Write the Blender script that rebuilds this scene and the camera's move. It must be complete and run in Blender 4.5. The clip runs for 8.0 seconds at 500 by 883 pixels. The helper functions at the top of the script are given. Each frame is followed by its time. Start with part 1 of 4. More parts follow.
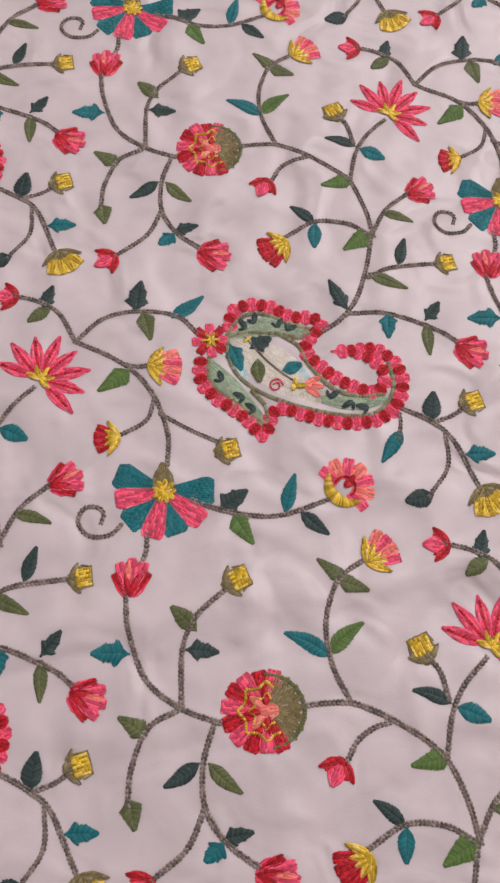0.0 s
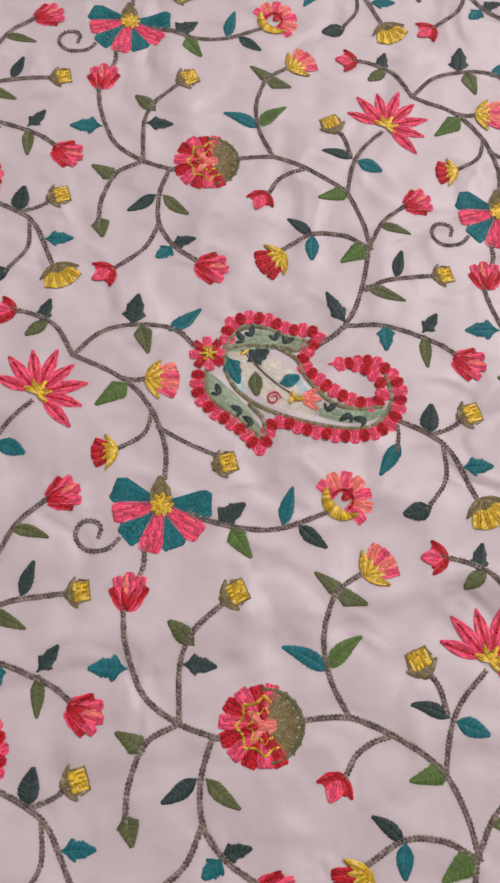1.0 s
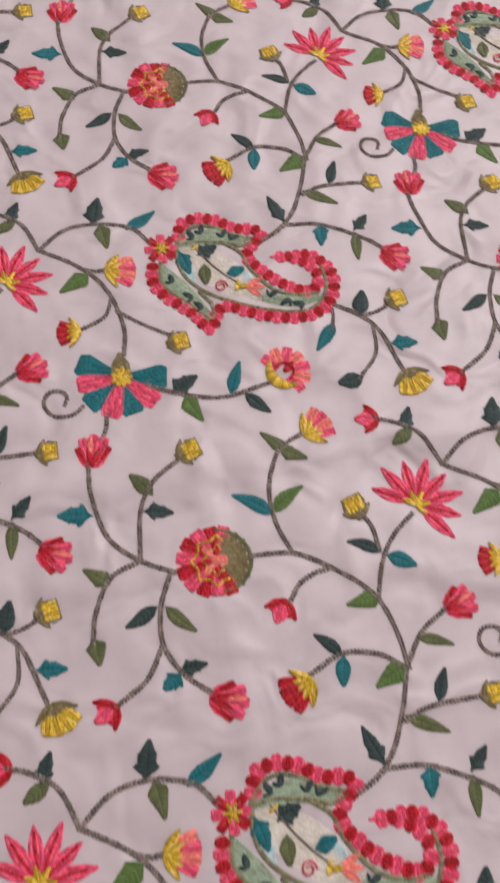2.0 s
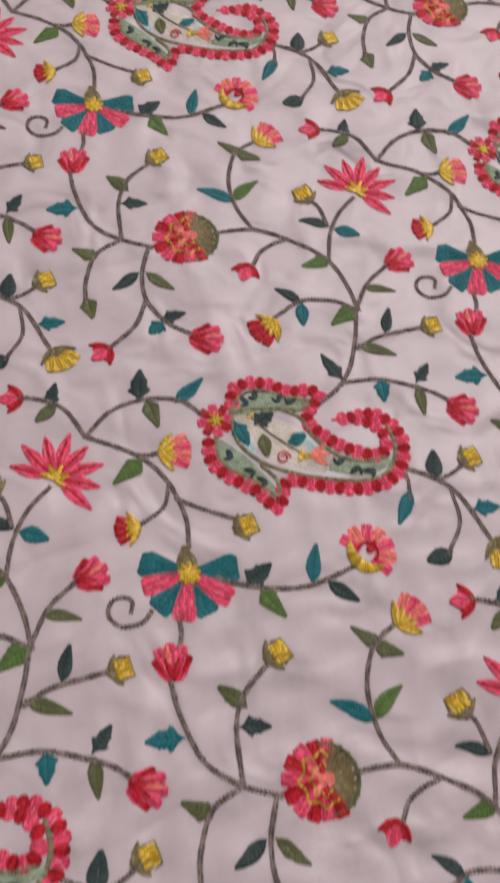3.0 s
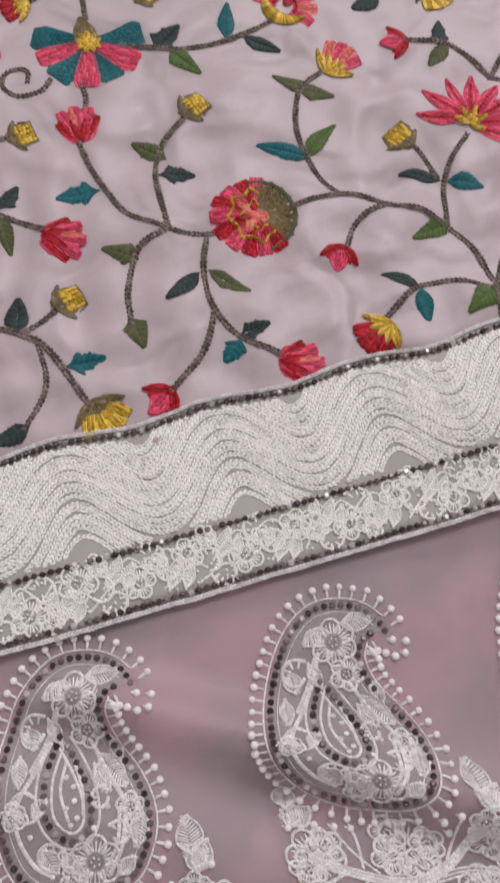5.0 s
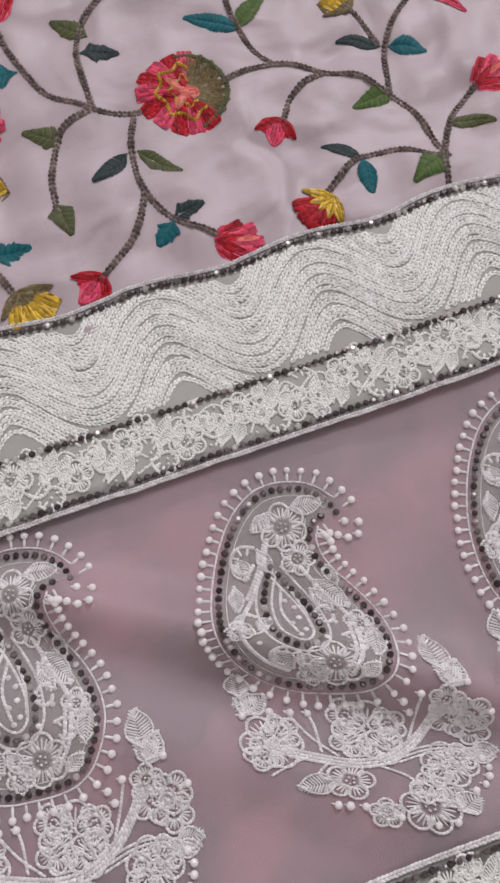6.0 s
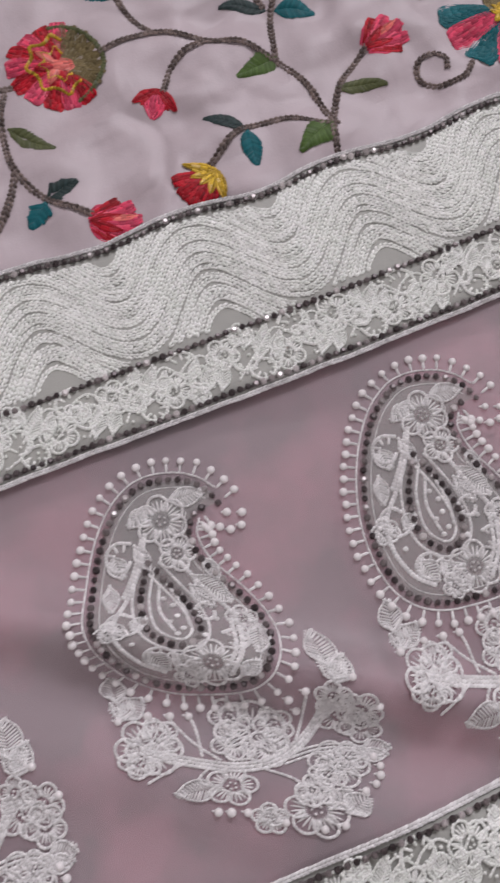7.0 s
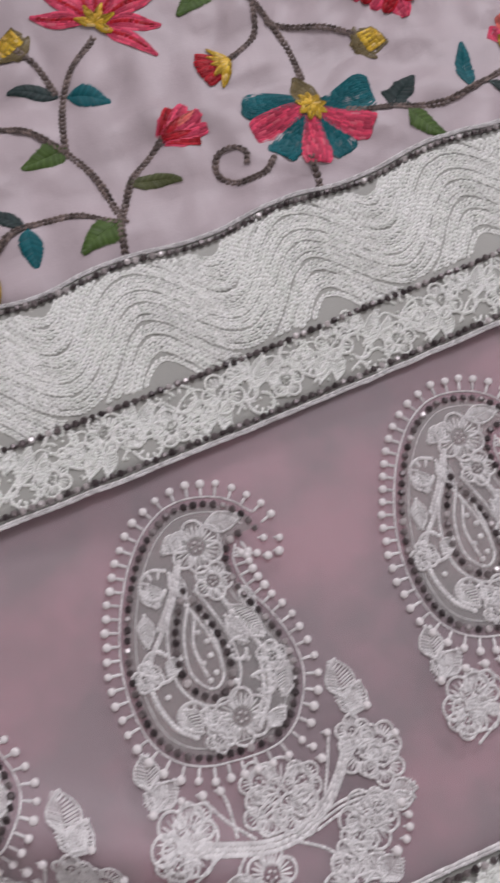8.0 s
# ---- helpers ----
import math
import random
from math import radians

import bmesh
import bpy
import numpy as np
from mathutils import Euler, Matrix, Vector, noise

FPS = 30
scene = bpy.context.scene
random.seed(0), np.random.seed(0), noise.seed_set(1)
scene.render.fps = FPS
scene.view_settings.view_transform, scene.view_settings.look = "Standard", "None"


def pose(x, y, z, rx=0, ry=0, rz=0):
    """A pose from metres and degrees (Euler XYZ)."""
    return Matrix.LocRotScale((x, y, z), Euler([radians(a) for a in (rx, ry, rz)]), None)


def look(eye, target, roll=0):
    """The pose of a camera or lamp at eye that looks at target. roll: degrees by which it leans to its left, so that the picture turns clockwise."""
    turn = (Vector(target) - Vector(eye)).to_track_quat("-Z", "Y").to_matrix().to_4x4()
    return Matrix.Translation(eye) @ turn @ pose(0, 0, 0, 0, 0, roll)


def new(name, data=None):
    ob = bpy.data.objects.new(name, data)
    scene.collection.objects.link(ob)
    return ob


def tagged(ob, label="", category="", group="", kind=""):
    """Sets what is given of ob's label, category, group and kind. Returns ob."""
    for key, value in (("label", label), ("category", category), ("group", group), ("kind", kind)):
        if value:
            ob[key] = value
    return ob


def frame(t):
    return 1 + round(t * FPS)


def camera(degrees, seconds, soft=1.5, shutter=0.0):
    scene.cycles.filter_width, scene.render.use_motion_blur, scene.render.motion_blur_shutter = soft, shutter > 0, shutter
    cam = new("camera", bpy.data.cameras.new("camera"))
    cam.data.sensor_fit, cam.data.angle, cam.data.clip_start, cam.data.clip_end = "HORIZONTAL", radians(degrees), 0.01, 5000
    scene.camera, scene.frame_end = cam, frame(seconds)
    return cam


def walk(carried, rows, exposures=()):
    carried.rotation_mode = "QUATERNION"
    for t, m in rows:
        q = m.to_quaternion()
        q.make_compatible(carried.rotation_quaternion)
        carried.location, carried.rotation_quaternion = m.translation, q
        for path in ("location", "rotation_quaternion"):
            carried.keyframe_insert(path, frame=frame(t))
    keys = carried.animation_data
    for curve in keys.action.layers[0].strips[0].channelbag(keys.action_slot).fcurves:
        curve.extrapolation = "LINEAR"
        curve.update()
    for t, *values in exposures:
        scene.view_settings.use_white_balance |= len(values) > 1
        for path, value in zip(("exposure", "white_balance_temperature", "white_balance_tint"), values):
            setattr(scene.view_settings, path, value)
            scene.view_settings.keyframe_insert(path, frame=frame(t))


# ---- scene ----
LENS = 32.97
cam = camera(LENS, 8.0, soft=2.5, shutter=0.3)
walk(cam, [
    (0.0, pose(-0.0170, -0.2497, 0.3200, 18.94, -1.92, -6.13)),
    (0.5, pose(-0.0164, -0.2470, 0.3207, 19.00, -1.77, -5.99)),
    (1.0, pose(-0.0152, -0.2469, 0.3206, 19.33, -1.79, -6.22)),
    (1.2, pose(-0.0143, -0.2459, 0.3236, 18.90, -1.79, -6.43)),
    (2.3, pose(-0.0256, -0.3640, 0.3377, 21.57, -4.66, -9.52)),
    (2.5, pose(-0.0316, -0.3960, 0.3367, 21.98, -4.81, -10.57)),
    (3.0, pose(-0.0474, -0.4759, 0.3318, 22.00, -4.24, -12.77)),
    (3.5, pose(-0.0513, -0.5415, 0.3203, 21.17, -3.60, -14.73)),
    (4.0, pose(-0.0571, -0.5865, 0.2928, 20.59, -3.67, -16.37)),
    (4.2, pose(-0.0594, -0.5979, 0.2773, 20.56, -3.50, -17.13)),
    (5.3, pose(-0.0605, -0.6424, 0.2387, 16.59, -1.83, -20.25)),
    (5.5, pose(-0.0575, -0.6482, 0.2332, 16.03, -1.75, -20.81)),
    (6.0, pose(-0.0526, -0.6538, 0.2280, 15.17, -1.91, -22.59)),
    (6.5, pose(-0.0430, -0.6577, 0.2259, 14.40, -1.89, -23.85)),
    (7.0, pose(-0.0223, -0.6637, 0.2171, 14.46, -1.67, -24.66)),
    (7.5, pose(0.0076, -0.6599, 0.2144, 14.80, -1.85, -25.12)),
    (8.0, pose(0.0415, -0.6541, 0.2118, 14.74, -3.26, -24.89)),
], exposures=[(0.0, 0.34, 6500, 10), (2.5, 0.26, 6500, 10), (4.2, 0.1, 6450, 11), (5.5, 0.06, 6300, 14), (8.0, -0.13, 6150, 14)])

# ---- light: a room with one broad ceiling lamp ----
world = bpy.data.worlds.new("world")
scene.world = world
world.use_nodes = True
world.node_tree.nodes["Background"].inputs[0].default_value = (0.9, 0.92, 1.0, 1)
world.node_tree.nodes["Background"].inputs[1].default_value = 0.15


def ceiling_lamp(x, y, z, size, watts, colour):
    data = bpy.data.lights.new("ceiling_lamp", "AREA")
    data.shape, data.size, data.size_y = "RECTANGLE", size, size * 0.6
    data.energy, data.color = watts, colour
    ob = new("ceiling_lamp", data)
    ob.matrix_basis = look((x, y, z), (0.0, -0.3, 0.0))
    return ob


ceiling_lamp(1.35, 1.05, 2.35, 0.9, 41, (1.0, 0.96, 0.96))

# ---- materials ----


def nodes_of(name):
    m = bpy.data.materials.new(name)
    m.use_nodes = True
    return m, m.node_tree.nodes, m.node_tree.links, m.node_tree.nodes["Principled BSDF"]


def thread(name, colour, rough=0.5, spread=0.35, metal=0.0, sheen=0.08, grain=2600.0, gloss=0.22, glint=0.17):
    """Embroidery thread: each stitch takes its own shade, a few painted pale as sparkle, with fine filaments as relief.
    """
    m, n, l, b = nodes_of(name)
    geo, ramp = n.new("ShaderNodeNewGeometry"), n.new("ShaderNodeValToRGB")
    lo = [c * (1 - spread) for c in colour]
    hi = [min(1.0, c * (1 + spread) + 0.006) for c in colour]
    ramp.color_ramp.elements[0].color = (*lo, 1)
    # the top of the ramp paints sparkle into a few stitches
    ramp.color_ramp.elements[1].color = (*[c * 0.6 + glint for c in hi], 1)
    for at, shade in ((0.9, hi), (0.955, [c * 0.75 + glint * 0.4 for c in hi])):
        ramp.color_ramp.elements.new(at).color = (*shade, 1)
    l.new(geo.outputs["Random Per Island"], ramp.inputs[0])
    tex, noise_tex, mix = n.new("ShaderNodeTexCoord"), n.new("ShaderNodeTexNoise"), n.new("ShaderNodeMixRGB")
    noise_tex.inputs["Scale"].default_value = 160.0
    l.new(tex.outputs["Object"], noise_tex.inputs["Vector"])
    mix.blend_type, mix.inputs[0].default_value = "OVERLAY", 0.35
    l.new(ramp.outputs[0], mix.inputs[1])
    l.new(noise_tex.outputs["Fac"], mix.inputs[2])
    l.new(mix.outputs[0], b.inputs["Base Color"])
    fine, bump = n.new("ShaderNodeTexNoise"), n.new("ShaderNodeBump")
    fine.inputs["Scale"].default_value = grain
    l.new(tex.outputs["Object"], fine.inputs["Vector"])
    bump.inputs["Strength"].default_value, bump.inputs["Distance"].default_value = 0.35, 0.0003
    l.new(fine.outputs["Fac"], bump.inputs["Height"])
    l.new(bump.outputs[0], b.inputs["Normal"])
    b.inputs["Roughness"].default_value, b.inputs["Metallic"].default_value = rough, metal
    b.inputs["Sheen Weight"].default_value = sheen
    b.inputs["Specular IOR Level"].default_value = gloss
    return m


def cloth(name, colour, rough=0.6, weave=1500.0, cloud=14.0, clear=0.0, spread=0.06, sheen=0.25, other=None, pucker=0.0):
    """Woven cloth: fine crossing yarns as relief, slight cloudiness; clear lets part of the light through between the yarns."""
    m, n, l, b = nodes_of(name)
    tex, big, ramp = n.new("ShaderNodeTexCoord"), n.new("ShaderNodeTexNoise"), n.new("ShaderNodeValToRGB")
    big.inputs["Scale"].default_value, big.inputs["Detail"].default_value = cloud, 3.0
    l.new(tex.outputs["Object"], big.inputs["Vector"])
    ramp.color_ramp.elements[0].position, ramp.color_ramp.elements[1].position = 0.3, 0.7
    ramp.color_ramp.elements[0].color = (*[c * (1 - spread) for c in colour], 1)
    ramp.color_ramp.elements[1].color = (*[c * (1 + spread) for c in colour], 1)
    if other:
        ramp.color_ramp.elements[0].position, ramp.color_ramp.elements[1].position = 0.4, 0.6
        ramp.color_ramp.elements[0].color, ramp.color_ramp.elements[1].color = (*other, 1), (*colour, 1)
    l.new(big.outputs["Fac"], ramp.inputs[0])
    l.new(ramp.outputs[0], b.inputs["Base Color"])
    yarn, slub, add, bump = n.new("ShaderNodeTexNoise"), n.new("ShaderNodeTexNoise"), n.new("ShaderNodeMath"), n.new("ShaderNodeBump")
    yarn.inputs["Scale"].default_value, slub.inputs["Scale"].default_value = weave, weave / 9
    l.new(tex.outputs["Object"], yarn.inputs["Vector"])
    l.new(tex.outputs["Object"], slub.inputs["Vector"])
    l.new(yarn.outputs["Fac"], add.inputs[0])
    l.new(slub.outputs["Fac"], add.inputs[1])
    bump.inputs["Strength"].default_value, bump.inputs["Distance"].default_value = 0.25, 0.0002
    l.new(add.outputs[0], bump.inputs["Height"])
    if pucker:
        soft, swell = n.new("ShaderNodeTexNoise"), n.new("ShaderNodeBump")
        soft.inputs["Scale"].default_value, soft.inputs["Detail"].default_value = 34.0, 1.2
        soft.inputs["Distortion"].default_value = 0.8
        l.new(tex.outputs["Object"], soft.inputs["Vector"])
        swell.inputs["Strength"].default_value, swell.inputs["Distance"].default_value = 1.0, pucker
        l.new(soft.outputs["Fac"], swell.inputs["Height"])
        l.new(swell.outputs[0], bump.inputs["Normal"])
    l.new(bump.outputs[0], b.inputs["Normal"])
    b.inputs["Roughness"].default_value, b.inputs["Sheen Weight"].default_value = rough, sheen
    if clear:
        mixer, gap = n.new("ShaderNodeMixShader"), n.new("ShaderNodeBsdfTransparent")
        mixer.inputs[0].default_value = clear
        l.new(b.outputs[0], mixer.inputs[1])
        l.new(gap.outputs[0], mixer.inputs[2])
        l.new(mixer.outputs[0], n["Material Output"].inputs[0])
    return m


def plain(name, colour, rough=0.5, metal=0.0):
    m, n, l, b = nodes_of(name)
    tex, big, mix = n.new("ShaderNodeTexCoord"), n.new("ShaderNodeTexNoise"), n.new("ShaderNodeMixRGB")
    big.inputs["Scale"].default_value = 30.0
    l.new(tex.outputs["Object"], big.inputs["Vector"])
    mix.blend_type, mix.inputs[0].default_value = "OVERLAY", 0.15
    mix.inputs[1].default_value = (*colour, 1)
    l.new(big.outputs["Fac"], mix.inputs[2])
    l.new(mix.outputs[0], b.inputs["Base Color"])
    b.inputs["Roughness"].default_value, b.inputs["Metallic"].default_value = rough, metal
    return m


def stone(name):
    """Cut glass with a foil back: mostly smoky dark stones, a few pale with a glint painted in."""
    m, n, l, b = nodes_of(name)
    info, geo, add, part_of, ramp = (n.new("ShaderNode" + k) for k in ("ObjectInfo", "NewGeometry", "Math", "Math", "ValToRGB"))
    part_of.operation = "FRACT"
    l.new(info.outputs["Random"], add.inputs[0])
    l.new(geo.outputs["Random Per Island"], add.inputs[1])
    l.new(add.outputs[0], part_of.inputs[0])
    l.new(part_of.outputs[0], ramp.inputs[0])
    ramp.color_ramp.elements[0].color, ramp.color_ramp.elements[1].color = (0.045, 0.034, 0.036, 1), (0.75, 0.70, 0.70, 1)
    for at, c in ((0.55, (0.10, 0.08, 0.082)), (0.8, (0.22, 0.19, 0.19))):
        ramp.color_ramp.elements.new(at).color = (*c, 1)
    l.new(ramp.outputs[0], b.inputs["Base Color"])
    b.inputs["Roughness"].default_value, b.inputs["Metallic"].default_value = 0.34, 0.4
    return m


PINK_CLOTH = cloth("pale_pink_cloth", (0.525, 0.443, 0.472), rough=0.48, cloud=46.0, spread=0.08, pucker=0.0055)
ORGANZA = cloth("mauve_organza", (0.565, 0.465, 0.505), rough=0.5, clear=0.66, weave=2200, sheen=0.4)
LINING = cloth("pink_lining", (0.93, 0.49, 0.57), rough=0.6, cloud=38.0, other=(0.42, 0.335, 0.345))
INFILL = cloth("grey_green_net", (0.50, 0.52, 0.49), rough=0.6, weave=2200, clear=0.62)
NET = cloth("grey_net", (0.43, 0.43, 0.40), rough=0.6, weave=2200)
STEM = thread("brown_grey_thread", (0.185, 0.142, 0.128), rough=0.45, spread=0.5, glint=0.12)
DARK = thread("dark_green_thread", (0.022, 0.042, 0.042), spread=0.3, glint=0.06)
TEAL = thread("teal_thread", (0.003, 0.125, 0.15), spread=0.2, glint=0.07)
OLIVE = thread("olive_thread", (0.095, 0.108, 0.04), spread=0.2, glint=0.1)
GREEN = thread("leaf_green_thread", (0.08, 0.14, 0.03), spread=0.2, glint=0.1)
RED = thread("crimson_thread", (0.40, 0.001, 0.012), spread=0.5, glint=0.05)
PINK = thread("rose_pink_thread", (0.68, 0.062, 0.135), spread=0.4, glint=0.18)
SALMON = thread("salmon_thread", (0.74, 0.17, 0.14), spread=0.35)
GOLD = thread("gold_thread", (0.52, 0.33, 0.02), rough=0.35, metal=0.15, spread=0.5, glint=0.25)
BUFF = thread("khaki_thread", (0.17, 0.13, 0.055), spread=0.3)
MOSS = thread("moss_brown_thread", (0.19, 0.175, 0.10), spread=0.3)
SAGE = thread("sage_green_thread", (0.27, 0.335, 0.24), spread=0.2)
CREAM = thread("cream_thread", (0.62, 0.56, 0.50), spread=0.12)
BLUE = thread("pale_blue_thread", (0.42, 0.53, 0.56), spread=0.15)
WHITE = thread("white_thread", (0.84, 0.81, 0.81), rough=0.4, spread=0.2, sheen=0.3)
BORDER_WHITE = thread("silvery_white_thread", (0.935, 0.965, 0.905), rough=0.34, spread=0.06, sheen=0.4, gloss=0.8, glint=0.4)
STONE = stone("smoky_rhinestone")
BEAD = plain("pearl_bead", (0.90, 0.86, 0.86), rough=0.25)
TAPE = thread("grey_tape_thread", (0.17, 0.15, 0.145), spread=0.3)
FLOOR = plain("grey_tile", (0.35, 0.33, 0.32), rough=0.4)
WALL = plain("white_wall_paint", (0.78, 0.76, 0.74), rough=0.8)

# ---- helpers for cloth and stitches; the pattern's lengths are in millimetres ----
MM = 0.001
REPEAT_Y, REPEAT_X = 243.0, 163.8
EDGE = -549.5          # the lower edge of the flowered cloth


def relief(x, y):
    """Height of the cloth's surface in metres at (x, y) in millimetres: a shallow waviness and soft creases."""
    z = 0.35 * np.sin(x / 31 + y / 57) + 0.3 * np.sin(x / 19 - y / 37 + 1.3) + 0.25 * np.sin(y / 23 + x / 90)
    z = z + 1.5 * np.exp(-(((x + 6 + 0.03 * y) / 5.0) ** 2)) * (0.5 + 0.5 * np.sin(y / 60))
    z = z + 1.5 * np.exp(-(((y + 205 - 0.05 * x) / 6.0) ** 2)) * (x < 400)
    low = 0.25 + 0.75 * np.clip((-400 - y) / 80, 0, 1)
    wrinkle = np.sin(x / 4.3 + y / 7.9 + 1.5 * np.sin(y / 21)) * np.sin(y / 5.6 - x / 13 + 2 * np.sin(x / 26))
    wrinkle = wrinkle + 0.8 * np.sin(x / 7.1 - y / 4.4 + 1.2 * np.sin(x / 17 + y / 31)) * np.sin(x / 19 + y / 11 + 0.7)
    z = z + low * (1.35 * wrinkle + 1.0 * np.sin(x / 14 + y / 11) * np.sin(y / 17 - x / 41))
    return (z - 0.5) * MM


def mesh_of(name, verts, faces, materials, indices=None, smooth=True):
    me = bpy.data.meshes.new(name)
    me.from_pydata(verts.tolist(), [], faces)
    for m in materials:
        me.materials.append(m)
    if indices is not None:
        me.polygons.foreach_set("material_index", indices)
    me.polygons.foreach_set("use_smooth", [smooth] * len(me.polygons))
    me.update()
    return me


def sheet(name, x0, x1, y0, y1, step, height, material, thick=0.0006):
    """A cloth with thickness over a rectangle (mm), at height(x, y)."""
    nx, ny = int((x1 - x0) / step) + 1, int((y1 - y0) / step) + 1
    gx, gy = np.meshgrid(np.linspace(x0, x1, nx), np.linspace(y0, y1, ny))
    gz = height(gx, gy)
    top = np.stack([gx * MM, gy * MM, gz], -1).reshape(-1, 3)
    under = top - np.array([0, 0, thick])
    k, faces = nx * ny, []
    for j in range(ny - 1):
        for i in range(nx - 1):
            a = j * nx + i
            faces.append((a, a + 1, a + nx + 1, a + nx))
            faces.append((k + a, k + a + nx, k + a + nx + 1, k + a + 1))
    ring = [i for i in range(nx)] + [j * nx + nx - 1 for j in range(1, ny)]
    ring += [(ny - 1) * nx + i for i in range(nx - 2, -1, -1)] + [j * nx for j in range(ny - 2, 0, -1)]
    for a, b in zip(ring, ring[1:] + ring[:1]):
        faces.append((a, k + a, k + b, b))
    return new(name, mesh_of(name, np.vstack([top, under]), faces, [material]))


def rnd(n, seed):
    return np.random.default_rng(seed).random(n)


class Stitches:
    """Gathers stitches (mm): each one is a small ridge of thread from a to b."""

    def __init__(self):
        self.a, self.b, self.w, self.h, self.base = [], [], [], [], []

    def add(self, a, b, w, h, base=0.0):
        self.a.append(a), self.b.append(b), self.w.append(w), self.h.append(h), self.base.append(base)
        return self

    def arrays(self):
        a, b = np.array(self.a, float).reshape(-1, 2), np.array(self.b, float).reshape(-1, 2)
        w, h, z = np.array(self.w), np.array(self.h), np.array(self.base)
        d = b - a
        ln = np.linalg.norm(d, axis=1, keepdims=True) + 1e-9
        nrm = np.stack([-d[:, 1], d[:, 0]], 1) / ln * w[:, None] / 2
        p1, p2 = a + d * 0.22, a + d * 0.78
        xy = np.stack([a, p1 + nrm, p2 + nrm, b, p2 - nrm, p1 - nrm, p1, p2], 1)
        zz = np.stack([z + h * 0.2, z + h * 0.3, z + h * 0.3, z + h * 0.2, z + h * 0.3, z + h * 0.3, z + h, z + h], 1)
        v = np.concatenate([xy, zz[..., None]], -1).reshape(-1, 3)
        f = np.array([(0, 5, 6, 6), (0, 6, 1, 1), (1, 6, 7, 2), (5, 4, 7, 6), (2, 7, 3, 3), (4, 3, 7, 7)])
        return v, f


def curve(points, pitch):
    """Points and directions at even steps along a smooth line through the given points."""
    p = np.array(points, float)
    p = np.vstack([2 * p[0] - p[1], p, 2 * p[-1] - p[-2]])
    out = []
    for i in range(1, len(p) - 2):
        t = np.linspace(0, 1, 24, endpoint=False)[:, None]
        a, b, c, d = p[i - 1], p[i], p[i + 1], p[i + 2]
        out.append(0.5 * (2 * b + (c - a) * t + (2 * a - 5 * b + 4 * c - d) * t ** 2 + (3 * b - a - 3 * c + d) * t ** 3))
    out = np.vstack(out + [p[-2:-1]])
    s = np.concatenate([[0], np.cumsum(np.linalg.norm(np.diff(out, axis=0), axis=1))])
    at = np.linspace(0, s[-1], max(3, int(s[-1] / pitch) + 1))
    q = np.stack([np.interp(at, s, out[:, 0]), np.interp(at, s, out[:, 1])], 1)
    t = np.gradient(q, axis=0)
    return q, t / (np.linalg.norm(t, axis=1, keepdims=True) + 1e-9)


def braid(points, width=1.9, pitch=1.5, height=0.95, taper=1.0, st=None):
    """Chain stitch: slanting stitches on both sides of a line."""
    st = st or Stitches()
    q, t = curve(points, pitch)
    n = np.stack([-t[:, 1], t[:, 0]], 1)
    start = random.random() * pitch
    for i in range(len(q)):
        w = width * (1 + (taper - 1) * i / len(q)) * (0.9 + 0.2 * random.random())
        for s in (1, -1):
            st.add(q[i] + t[i] * (start - 0.75) + n[i] * s * w * 0.06, q[i] + t[i] * (start + 1.0) + n[i] * s * w * 0.46, w * 0.52, height)
    return st


def cord(points, width=0.9, pitch=1.3, height=0.5, st=None, base=0.0):
    """A single line of stem stitches, each one slightly across the line."""
    st = st or Stitches()
    q, t = curve(points, pitch)
    n = np.stack([-t[:, 1], t[:, 0]], 1)
    for i in range(len(q)):
        st.add(q[i] - t[i] * pitch * 0.8 - n[i] * width * 0.22, q[i] + t[i] * pitch * 0.8 + n[i] * width * 0.22, width, height, base)
    return st


def fill(base, tip, wide, column=0.75, length=2.2, height=0.6, st=None, z=0.0, bend=0.0):
    """Long stitches laid beside one another from base to tip; wide(u) is the half width along the way."""
    st = st or Stitches()
    base, tip = np.array(base, float), np.array(tip, float)
    d = tip - base
    ln = np.linalg.norm(d)
    d = d / ln
    n = np.array([-d[1], d[0]])
    top = max(wide(u) for u in np.linspace(0.05, 0.95, 19))
    k = max(3, int(2 * top / column))
    for j in range(k):
        v = -1 + 2 * (j + 0.5) / k
        u = random.random() * 0.3 * length / ln
        while u < 1:
            e = min(1.0, u + length / ln * (0.7 + 0.6 * random.random()))
            m = (u + e) / 2
            if wide(m) > 0.12:
                def at(q):
                    return base + d * ln * q + n * (v * wide(min(max(q, 0.02), 0.98)) + bend * math.sin(math.pi * q))
                st.add(at(u - 0.25 * (e - u)), at(e + 0.25 * (e - u)), max(0.45, 2.7 * wide(m) / k), height * (1 - 0.45 * v * v), z)
            u = e
    return st


